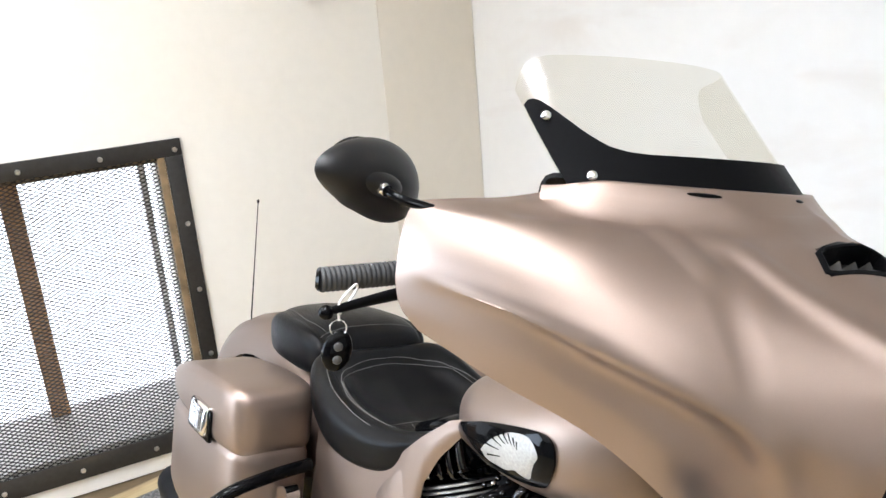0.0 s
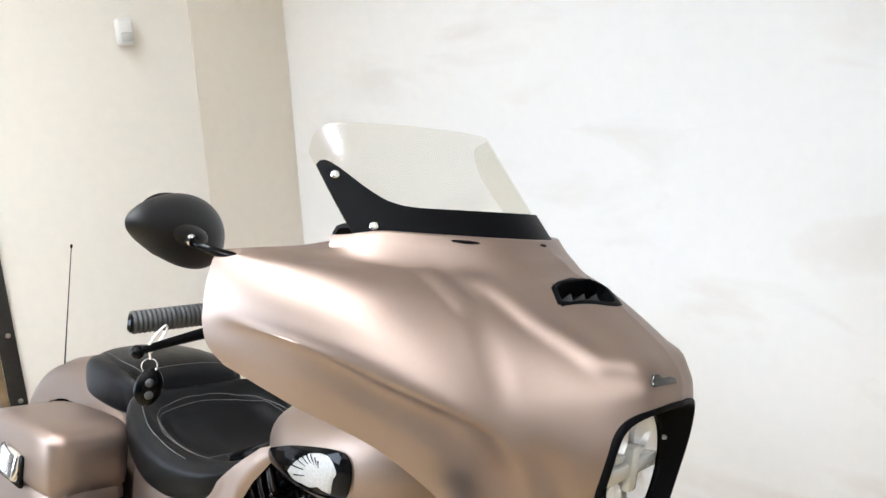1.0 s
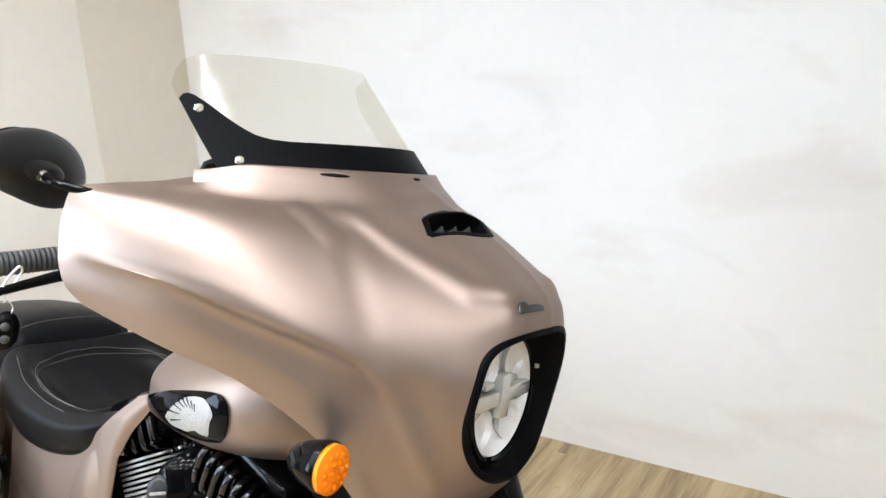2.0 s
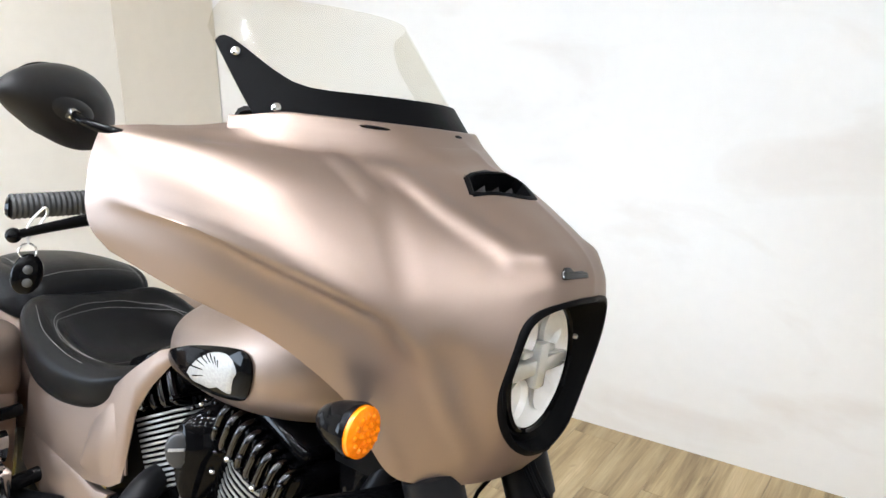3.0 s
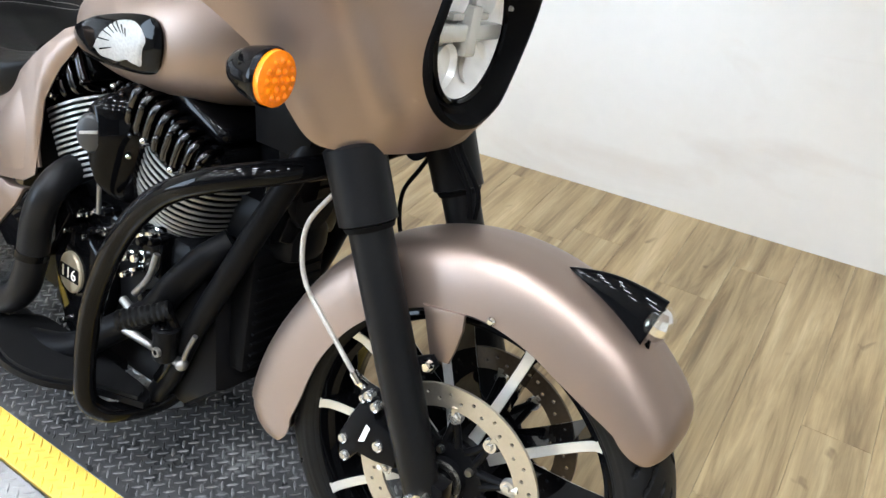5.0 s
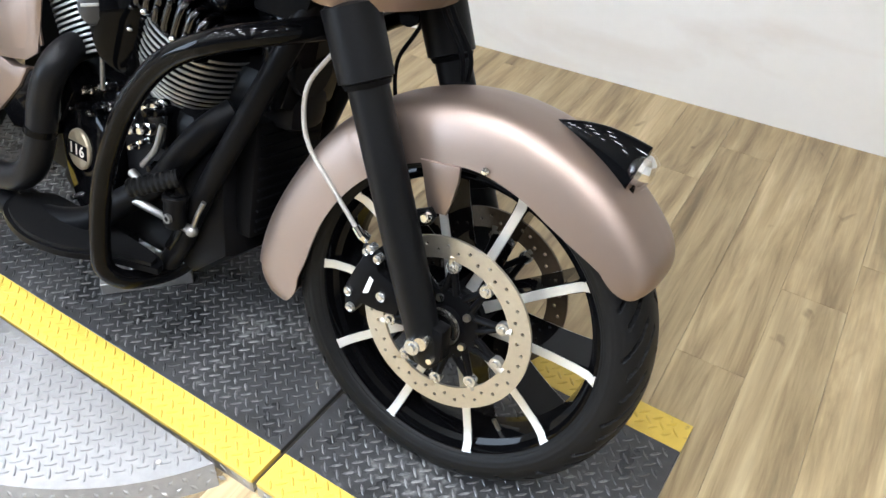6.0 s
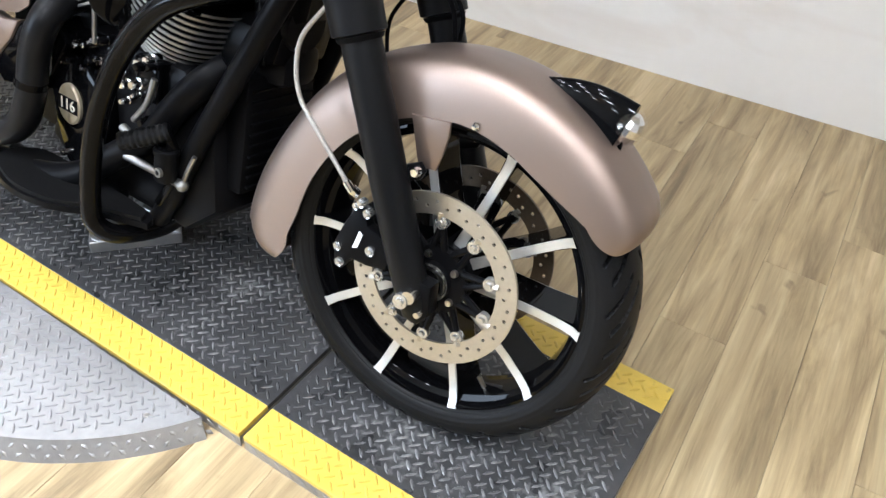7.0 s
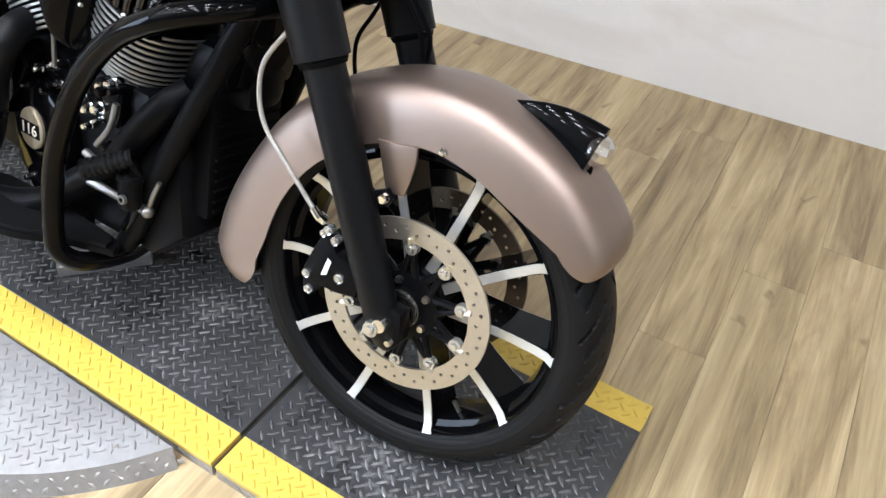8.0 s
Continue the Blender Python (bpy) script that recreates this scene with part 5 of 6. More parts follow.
part("emblem_shape", tank_patch(FAN, 0.0088, -0.0062, 5), EMBLEM, tb, "plain silver fan-shaped emblem", angle=30)
# dark gaps between its rays
for k in range(8):
    a = radians(100 + k * 14.5)
    rows = []
    reach = (0.026, 0.032, 0.038, 0.046, 0.055, 0.066, 0.074, 0.072)[k]
    for r, w in ((reach * 0.55, 0.0004), (reach * 0.85, 0.0010), (reach * 1.06, 0.0013)):
        x, z = -0.583 + r * math.cos(a), 0.814 + r * 0.80 * math.sin(a)
        u, v = -w * math.sin(a), w * math.cos(a)
        rows.append([on_tank(x + u, z + v, 0.0072), on_tank(x + u, z + v, 0.0094), on_tank(x - u, z - v, 0.0094), on_tank(x - u, z - v, 0.0072)])
    part("emblem_gap", fill_ends(grid(rows)), BLACK_GLOSS, tb, smooth=False)
part("tank_console", hull([[(-0.42, y, 0.955 + dz) for y, dz in ((-0.03, 0), (0, 0.012), (0.03, 0), (0, -0.02))], [(-0.55, y, 0.953 + dz) for y, dz in ((-0.045, 0), (0, 0.016), (0.045, 0), (0, -0.03))], [(-0.70, y, 0.915 + dz) for y, dz in ((-0.035, 0), (0, 0.010), (0.035, 0), (0, -0.03))]]), BLACK_GLOSS, tank)


# saddle: dished rider's seat and a pillion pad
def seat_ring(x, w, zc, ze, zb):
    return [Vector((x, y, z)) for y, z in ((0, zc), (-0.45 * w, zc * 0.75 + ze * 0.25), (-0.78 * w, ze), (-0.95 * w, ze - 0.012), (-w, (ze * 0.6 + zb * 0.4)), (-0.93 * w, zb + 0.006), (-0.7 * w, zb),
                                           (0, zb), (0.7 * w, zb), (0.93 * w, zb + 0.006), (w, (ze * 0.6 + zb * 0.4)), (0.95 * w, ze - 0.012), (0.78 * w, ze), (0.45 * w, zc * 0.75 + ze * 0.25))]


seat_bm = hull([seat_ring(-0.790, 0.045, 0.800, 0.795, 0.770), seat_ring(-0.84, 0.125, 0.765, 0.768, 0.722), seat_ring(-0.93, 0.182, 0.705, 0.730, 0.655), seat_ring(-1.03, 0.205, 0.680, 0.722, 0.625), seat_ring(-1.13, 0.214, 0.685, 0.738, 0.630),
                seat_ring(-1.22, 0.200, 0.728, 0.768, 0.660), seat_ring(-1.275, 0.172, 0.775, 0.783, 0.69), seat_ring(-1.30, 0.13, 0.772, 0.768, 0.72)], 12, 9)
PANEL = [(-0.86, -0.080), (-0.93, -0.123), (-1.03, -0.153), (-1.12, -0.163), (-1.195, -0.146), (-1.24, -0.09), (-1.255, 0.0)]


def welted(bm, line, groove_deep, sunk, wide=0.011):
    """Presses a seam along a line that mirrors about the middle, and sinks the panel inside it."""
    bm.normal_update()
    for v in bm.verts:
        if v.normal.z < 0.25:
            continue
        p = Vector((v.co.x, -abs(v.co.y), 0))
        best, inside = 1e9, False
        for (ax, ay), (bx, by) in zip(line, line[1:]):
            a, d = Vector((ax, ay, 0)), Vector((bx - ax, by - ay, 0))
            t = min(max((p - a).dot(d) / d.length_squared, 0), 1)
            gap = (p - a - d * t).length
            if gap < best:
                best, inside = gap, d.cross(p - a).z < 0
        v.co.z -= groove_deep * max(0, 1 - best / wide) ** 1.5
        if inside:
            v.co.z -= sunk * smooth_step(0, 0.03, best)


welted(seat_bm, PANEL, 0.006, 0.005)
bmesh.ops.translate(seat_bm, verts=seat_bm.verts, vec=(0, 0, -0.014))
seat_tree = BVHTree.FromBMesh(seat_bm)
seat = bpart("seat", seat_bm, LEATHER, "black leather dished seat with pale stitching", angle=80)
pad_bm = hull([seat_ring(-1.285, 0.10, 0.775, 0.77, 0.725), seat_ring(-1.31, 0.145, 0.815, 0.805, 0.720), seat_ring(-1.38, 0.160, 0.835, 0.820, 0.715), seat_ring(-1.50, 0.155, 0.832, 0.815, 0.712), seat_ring(-1.58, 0.13, 0.815, 0.80, 0.71), seat_ring(-1.61, 0.09, 0.78, 0.775, 0.715)], 10, 8)
bmesh.ops.translate(pad_bm, verts=pad_bm.verts, vec=(0, 0, -0.018))
welted(pad_bm, [(-1.305, -0.128), (-1.36, -0.130), (-1.46, -0.125), (-1.58, -0.10)], 0.005, 0.0)
pad_tree = BVHTree.FromBMesh(pad_bm)
pad = bpart("pillion_pad", pad_bm, LEATHER, "black leather pillion pad", angle=80)


def stitch(tree, line, owner, r=0.0009, n=10):
    pts = []
    for p in spline([(x, y, 0) for x, y in line], n):
        hit, nor, _, _ = tree.ray_cast(Vector((p.x, p.y, 1.2)), Vector((0, 0, -1)))
        if hit is not None:
            pts.append(hit + nor * 0.0008)
    if len(pts) > 3:
        part("stitching", tube(pts, r * 0.65, 6), THREAD, owner)


for off in (0.0, 0.010):
    stitch(seat_tree, [(-0.86, -0.075 - off), (-0.93, -0.118 - off), (-1.03, -0.148 - off), (-1.12, -0.158 - off), (-1.19 - off, -0.142), (-1.235 - off, -0.09), (-1.25 - off, 0), (-1.235 - off, 0.09), (-1.19 - off, 0.142), (-1.12, 0.158 + off), (-1.03, 0.148 + off), (-0.93, 0.118 + off), (-0.86, 0.075 + off)], seat)
stitch(seat_tree, [(-1.04, -0.146), (-1.075, -0.07), (-1.085, 0.0), (-1.075, 0.07), (-1.04, 0.146)], seat)
stitch(seat_tree, [(-1.082, -0.035), (-1.01, -0.055), (-0.965, -0.040), (-0.92, -0.030), (-0.87, -0.050)], seat)
stitch(seat_tree, [(-1.082, 0.035), (-1.01, 0.055), (-0.965, 0.040), (-0.92, 0.030), (-0.87, 0.050)], seat)
stitch(seat_tree, [(-1.235, -0.165), (-1.16, -0.186), (-1.08, -0.188), (-1.01, -0.182)], seat)
stitch(pad_tree, [(-1.325, -0.13), (-1.33, -0.06), (-1.33, 0.0), (-1.33, 0.06), (-1.325, 0.13)], pad)
stitch(pad_tree, [(-1.33, -0.115), (-1.42, -0.12), (-1.54, -0.10)], pad)
stitch(pad_tree, [(-1.33, 0.115), (-1.42, 0.12), (-1.54, 0.10)], pad)

# side covers under the seat
for s in (-1, 1):
    rows = []
    for i in range(41):
        x = -0.735 - 0.48 * (i / 40) ** 1.15
        top = keyed(x, ((-1.22, 0.66), (-1.13, 0.645), (-1.03, 0.640), (-0.93, 0.668), (-0.86, 0.736), (-0.80, 0.786), (-0.73, 0.816)))
        low = keyed(x, ((-1.22, 0.500), (-0.985, 0.472), (-0.90, 0.490), (-0.862, 0.515), (-0.852, 0.60), (-0.844, 0.655), (-0.815, 0.712), (-0.763, 0.775), (-0.73, 0.806)))
        edge = smooth_step(-0.74, -0.90, x)
        rows.append([Vector((x, s * (0.152 + 0.020 * edge + 0.006 * math.sin(math.pi * v / 10)), low + (top - low) * v / 10)) for v in range(11)])
    cover = bpart("side_cover", thicken(grid(rows), 0.006), BRONZE, "satin bronze side cover", angle=60)
    rows = []
    for i in range(25):
        x = -0.858 - 0.127 * i / 24
        top = keyed(x, ((-0.985, 0.53), (-0.970, 0.585), (-0.95, 0.615), (-0.90, 0.660), (-0.858, 0.695)))
        low = keyed(x, ((-0.985, 0.497), (-0.92, 0.506), (-0.858, 0.528)))
        rows.append([Vector((x, s * (0.152 + 0.020 * smooth_step(-0.74, -0.90, x) + 0.0065 * math.sin(math.pi * v / 8) - 0.003 + 0.009 * smooth_step(-0.858, -0.93, x)), low + (top - low) * v / 8)) for v in range(9)])
    part("raised_panel", thicken(grid(rows), 0.005), BRONZE, cover)
    low_bm = prism([(-1.23, 0.535), (-1.21, 0.520), (-0.95, 0.465), (-0.90, 0.475), (-0.93, 0.43), (-1.0, 0.36), (-1.06, 0.33), (-1.24, 0.42)], s * 0.150, s * 0.172, 0.006)
    bpart("lower_cover", low_bm, BRONZE, "satin bronze lower cover")
    box = prism([(-0.955, 0.452), (-0.80, 0.510), (-0.77, 0.47), (-0.84, 0.36), (-0.97, 0.33), (-1.02, 0.37)], s * 0.11, s * 0.166, 0.008)
    bpart("swingarm_cover", box, BLACK_GLOSS, "gloss black pivot cover")
# frame and rear mudguard
bpart("frame_spine", block(-1.3, -0.35, -0.05, 0.05, 0.50, 0.60, 0.03), BLACK_SATIN)
rows = []
for i in range(33):
    deg = 20 + 150 * i / 32
    rows.append([Vector((-1.668, 0, 0.325)) + Vector((r * math.cos(radians(deg)), y, r * math.sin(radians(deg)))) for y, r in ((-0.115, 0.31), (-0.113, 0.36), (-0.09, 0.40), (-0.045, 0.415), (0, 0.418), (0.045, 0.415), (0.09, 0.40), (0.113, 0.36), (0.115, 0.31))])
bpart("rear_mudguard", thicken(grid(rows), 0.004), BRONZE, "satin bronze rear mudguard", angle=60)
rear = bpart("rear_wheel", turned([(0.06, -0.05), (0.22, -0.06), (0.225, -0.075), (0.20, 0), (0.225, 0.075), (0.22, 0.06), (0.06, 0.05)], (-1.668, 0, 0.325), "y", 48), BLACK_GLOSS, "black rear wheel")
part("tyre", turned([(0.21, -0.07), (0.25, -0.09), (0.30, -0.08), (0.325, -0.03), (0.327, 0), (0.325, 0.03), (0.30, 0.08), (0.25, 0.09), (0.21, 0.07)], (-1.668, 0, 0.325), "y", 64), RUBBER, rear)

# panniers
for s in (-1, 1):
    def pannier_ring(x, y0, y1, z0, z1, r):
        """A rounded box outline across the bag; y from the inner to the outer side."""
        pts = []
        for cy, cz, a0 in ((y1 - r, z1 - r, 0), (y0 + r, z1 - r, 90), (y0 + r, z0 + r, 180), (y1 - r, z0 + r, 270)):
            for k in range(4):
                a = radians(a0 + 30 * k)
                pts.append(Vector((x, s * (cy + r * math.cos(a)), cz + r * math.sin(a))))
        return pts

    def bag_shell(z0, tops, grow, r):
        plan = ((-1.222, 0.215, 0.305), (-1.236, 0.190, 0.338), (-1.27, 0.178, 0.355), (-1.36, 0.175, 0.360), (-1.55, 0.175, 0.350), (-1.68, 0.185, 0.325), (-1.72, 0.215, 0.290))
        return hull([pannier_ring(x, y0 - grow, y1 + grow, z0 + (0.02 if i in (0, 6) else 0), top, r) for i, ((x, y0, y1), top) in enumerate(zip(plan, tops))], 4, 1)
    bag = bpart("pannier", bag_shell(0.33, (0.570, 0.588, 0.588, 0.588, 0.575, 0.555, 0.535), 0.0, 0.03), BRONZE, "satin bronze hard pannier", angle=50)
    part("lid", bag_shell(0.570, (0.672, 0.699, 0.709, 0.705, 0.680, 0.636, 0.613), 0.004, 0.022), BRONZE, bag, "satin bronze pannier lid", angle=50)
    latch = block(-1.435, -1.345, -0.013, 0.013, -0.032, 0.032, 0.010, 3)
    latch.transform(Matrix.Translation((0, s * 0.368, 0.610)) @ pose(0, 0, 0, s * 8))
    part("latch", latch, CHROME, bag, "chrome pannier latch")
    part("latch_plate", block(-1.45, -1.335, s * 0.364 - 0.008, s * 0.364 + 0.004, 0.566, 0.638, 0.006), BLACK_GLOSS, bag)
    bpart("pannier_guard", tube([(-1.20, s * 0.20, 0.55), (-1.185, s * 0.30, 0.545), (-1.19, s * 0.385, 0.52), (-1.22, s * 0.43, 0.46), (-1.27, s * 0.44, 0.36), (-1.30, s * 0.42, 0.27), (-1.30, s * 0.30, 0.23)], 0.0135, 14, 6), BLACK_GLOSS, "gloss black pannier guard bar")
ant = bpart("antenna", tube([(-1.80, -0.085, 0.645), (-1.83, -0.075, 0.83), (-1.86, -0.065, 1.02)], [0.0022, 0.0016, 0.0012], 8), BLACK_PLASTIC, "thin black whip antenna")
part("antenna_base", turned([(0.0, 0.035), (0.006, 0.03), (0.012, 0.0), (0.018, -0.01), (0.02, -0.06)], (-1.80, -0.085, 0.63), "z", 16), BLACK_PLASTIC, ant)
part("antenna_tip", ball((-1.86, -0.065, 1.022), 0.0035, 0.0035, 0.006, None, 10, 8), BLACK_PLASTIC, ant)

# key fob hung on the brake lever
fob = thing("key_fob", "black oval key fob tied to the brake lever", "key fob", m=BIKE)
fb = ball((0, 0, 0), 0.010, 0.0205, 0.029, None, 24, 16)
fb.transform(Matrix.Translation((-0.719, -0.425, 0.968)) @ pose(0, 0, 0, -10, 0, -25))
part("case", fb, BLACK_GLOSS, fob)
for dz in (-0.010, 0.008):
    btn = ball((0, 0, 0), 0.003, 0.0065, 0.0065, None, 14, 10)
    btn.transform(Matrix.Translation((-0.711, -0.429, 0.968 + dz)) @ pose(0, 0, 0, 0, 0, -25))
    part("button", btn, material("grey_button", (0.04, 0.04, 0.04), 0.5), fob)


def loop(c, r, w, n=28, tilt=0.0, squash=1.0):
    pts = [Vector(c) + pose(0, 0, 0, 0, 0, tilt) @ Vector((0, r * math.cos(2 * math.pi * k / n), squash * r * math.sin(2 * math.pi * k / n))) for k in range(n + 1)]
    return tube(pts, w, 8)


part("split_ring", loop((-0.718, -0.427, 1.000), 0.011, 0.0012, tilt=-30), CHROME, fob)
part("cord", tube([(-0.718, -0.427, 1.010), (-0.715, -0.431, 1.035), (-0.700, -0.420, 1.062), (-0.716, -0.405, 1.050), (-0.722, -0.424, 1.018)], 0.0018, 8, 6), SENSOR_WHITE, fob)

# black blocks added to stand for the dark gaps between fork, tank and engine
bpart("steering_cover", prism([(-0.29, 0.93), (-0.27, 0.80), (-0.31, 0.70), (-0.42, 0.70), (-0.44, 0.80), (-0.40, 0.93)], -0.10, 0.10, 0.03), BLACK_PLASTIC, "black block filling the dark gap at the steering head")
bpart("gearbox", prism([(-1.02, 0.26), (-1.02, 0.60), (-0.84, 0.66), (-0.77, 0.62), (-0.75, 0.30), (-0.80, 0.24)], -0.112, 0.112, 0.02), BLACK_SATIN, "black backing block in the gap behind the side cover")

# ---- engine, exhaust and footrests ----
def cylinder(cx, cz, lean, name_label, fins=10, long=0.105, wide=0.142, low=-0.058, step=0.0118, foot=0.86, square=3.4):
    """A finned cylinder barrel along an axis that leans by so many degrees; fins edged in bare metal."""
    m = Matrix.Translation((cx, 0, cz)) @ pose(0, 0, 0, 0, lean)
    barrel = bpart("cylinder", turned([(0.0, -0.11), (0.056, -0.11), (0.075, 0.0), (0.075, 0.10), (0.0, 0.10)], (0, 0, 0), "z", 32), BLACK_GLOSS, name_label)
    barrel.data.transform(m)
    for k in range(fins):
        z = low + step * k
        grow = foot + (1 - foot) * smooth_step(0, 5 if foot > 0.8 else 11, k)
        def ring(sc, zz):
            pts = []
            for q in range(48):
                a = 2 * math.pi * q / 48
                c, s = math.cos(a), math.sin(a)
                r = ((abs(c) / (long * grow)) ** square + (abs(s) / (wide * (grow if foot < 0.8 else 0.9 + 0.1 * grow))) ** square) ** (-1 / square)
                pts.append(m @ Vector((r * c - math.copysign(sc, c) * 0.8, r * s - math.copysign(sc, s) * 0.8, zz)))
            return pts
        fin = part("cooling_fin", fill_ends(grid([ring(0.0018, z - 0.0024), ring(0.0018, z + 0.0024)], close_v=True)), BLACK_SATIN, barrel)
        part("fin_edge", grid([ring(0.0020, z - 0.0026), ring(0.0, z - 0.0020), ring(0.0, z + 0.0020), ring(0.0020, z + 0.0026)], close_v=True), FIN, fin, "machined bright fin edge")
    return m


mr = cylinder(-0.800, 0.575, -27, "black rear cylinder with bright edged fins", 14, 0.085, 0.148, -0.048, 0.0098)
mf = cylinder(-0.594, 0.555, 20, "black front cylinder with bright edged fins", 17, 0.102, 0.140, -0.114, 0.0119, 0.66, 2.5)
for m, n in ((mr, 6), (mf, 8)):
    head = bpart("cylinder_head", block(-0.10, 0.10, -0.135, 0.135, 0.10, 0.165, 0.02, 3), BLACK_GLOSS, "gloss black cylinder head")
    head.data.transform(m)
    out_y = -0.150 if m is mf else -0.140
    for k in range(n):
        x = -0.085 + 0.17 * k / (n - 1)
        rib = tube([(x, out_y + 0.034, 0.166), (x, out_y + 0.012, 0.164), (x, out_y + 0.003, 0.156), (x, out_y, 0.144), (x, out_y, 0.108), (x, out_y + 0.006, 0.094), (x, out_y + 0.030, 0.088)], [0.006, 0.0072, 0.0078, 0.0080, 0.0080, 0.0072, 0.006], 14, 4)
        rib.transform(m)
        part("rib", rib, BLACK_CHROME, head)
        for zz in (0.100, 0.124, 0.148):
            if (k + int(zz * 100)) % 3:
                continue
            nut = turned([(0, out_y - 0.0125), (0.0030, out_y - 0.0120), (0.0052, out_y - 0.0095), (0.0058, out_y - 0.006), (0.0058, out_y + 0.004)], (x + 0.004, 0, zz), "y", 14)
            nut.transform(m)
            part("bolt", nut, CHROME if k in (n // 2 + 1, 2) else BLACK_CHROME, head)
    cover = bpart("rocker_cover", block(-0.085, 0.085, -0.12, 0.12, 0.166, 0.20, 0.016, 3), BLACK_GLOSS, "gloss black rocker cover")
    cover.data.transform(m)
# crankcase and its covers
bpart("crankcase", prism([(-0.90, 0.24), (-0.86, 0.42), (-0.78, 0.50), (-0.52, 0.50), (-0.44, 0.42), (-0.42, 0.26), (-0.50, 0.19), (-0.84, 0.19)], -0.115, 0.115, 0.02), BLACK_SATIN, "satin black crankcase")
cam_cover = bpart("cam_cover", prism([(-0.83, 0.30), (-0.845, 0.38), (-0.80, 0.435), (-0.74, 0.44), (-0.69, 0.40), (-0.68, 0.33), (-0.715, 0.25), (-0.76, 0.20), (-0.80, 0.23)], -0.150, -0.112, 0.010), BLACK_GLOSS, "gloss black cam cover")
badge116 = turned([(0, -0.158), (0.030, -0.158), (0.033, -0.155), (0.033, -0.148)], (0, 0, 0), "y", 32)
for v in badge116.verts:
    v.co.z *= 1.22
badge116.transform(Matrix.Translation((-0.776, 0, 0.352)))
plaque = part("displacement_badge", badge116, material("badge_champagne", (0.36, 0.31, 0.225), 0.4, 0.5, 0.1, 150), cam_cover, "round champagne badge that reads 116")
band = prism([(-0.804, 0.366), (-0.748, 0.366), (-0.748, 0.338), (-0.804, 0.338)], -0.1592, -0.157)
part("badge_band", band, BLACK_PLASTIC, plaque)
font = bpy.data.curves.new("digits", "FONT")
font.body, font.size, font.align_x, font.align_y, font.extrude = "116", 0.031, "CENTER", "CENTER", 0.0006
tmp = new("digits", font)
me = bpy.data.meshes.new_from_object(tmp.evaluated_get(bpy.context.evaluated_depsgraph_get()))
bpy.data.objects.remove(tmp)
me.transform(Matrix.Translation((-0.776, -0.1604, 0.352)) @ pose(0, 0, 0, 90))
me.materials.append(material("badge_lettering", (0.80, 0.76, 0.66), 0.5))
digits = tagged(new("digits", me), "raised pale digits 116")
digits.parent = plaque
for x, z in ((-0.835, 0.385), (-0.80, 0.428), (-0.745, 0.434), (-0.697, 0.395), (-0.690, 0.335), (-0.72, 0.262), (-0.80, 0.242)):
    part("cover_bolt", turned([(0, -0.158), (0.005, -0.158), (0.0062, -0.154), (0.0062, -0.148)], (x, 0, z), "y", 12), CHROME, cam_cover)
# air intake cover between the cylinders
def air_ring(y, cx, cz, hw, up, down):
    pts = []
    for k in range(14):
        c, q = math.cos(2 * math.pi * k / 14), math.sin(2 * math.pi * k / 14)
        pts.append(Vector((cx + hw * c * (1 if q > 0 else 1 - 0.55 * abs(q)), y, cz + (up if q > 0 else down) * q)))
    return pts


AIR = ((-0.06, -0.655, 0.652, 0.041, 0.08, 0.135), (-0.12, -0.658, 0.652, 0.039, 0.078, 0.128), (-0.15, -0.666, 0.65, 0.034, 0.069, 0.115), (-0.174, -0.678, 0.648, 0.026, 0.056, 0.088), (-0.183, -0.683, 0.647, 0.018, 0.046, 0.06))
air_cover = bpart("air_intake_cover", hull([air_ring(*r) for r in AIR], 4, 3), BLACK_GLOSS, "gloss black teardrop air intake cover", angle=40)
oval = turned([(0, -0.192), (0.019, -0.191), (0.023, -0.188), (0.025, -0.182)], (0, 0, 0), "y", 32)
for v in oval.verts:
    v.co.z *= 1.35
oval.transform(Matrix.Translation((-0.682, 0.000, 0.647)) @ Matrix.Translation((0, -0.187, 0)) @ pose(0, 0, 0, 0, 0, 32) @ Matrix.Translation((0, 0.187, 0)))
oval_badge = part("intake_badge", oval, material("dark_grey_badge", (0.03, 0.03, 0.031), 0.4, 0.3), air_cover, "dark oval badge with a plain silver bar")
bar = prism([(-0.015, -0.002), (0.014, 0.004), (0.014, 0.009), (-0.015, 0.003)], -0.0075, -0.002, 0.0005)
bar.transform(Matrix.Translation((-0.682, -0.187, 0.647)) @ pose(0, 0, 0, 0, 0, 32))
part("badge_bar", bar, EMBLEM, oval_badge)
for k in range(11):
    a = radians(-25 + 15 * k)
    for y, grow in ((-0.150, 1.0), (-0.130, 1.06)):
        if (k + (y < -0.14)) % 2:
            part("cover_bolt", ball((-0.676 + 0.046 * grow * math.cos(a), y, 0.650 + 0.073 * grow * math.sin(a)), 0.0050, 0.0050, 0.0050, None, 10, 8), CHROME if k % 4 == 0 else BLACK_CHROME, air_cover)
bpart("intake_body", block(-0.735, -0.555, -0.10, 0.10, 0.50, 0.715, 0.02, 3), BLACK_SATIN, "satin black intake body")
for k in range(7):
    bpart("intake_rib", block(-0.628, -0.575, -0.118, -0.098, 0.60 + 0.014 * k, 0.607 + 0.014 * k, 0.002, 1), BLACK_GLOSS)
# push rod tube and the small metal parts round its foot
bpart("pushrod_tube", tube([(-0.715, -0.145, 0.590), (-0.722, -0.140, 0.485)], 0.0042, 12), DULL_STEEL, "bright push rod tube")
random.seed(7)
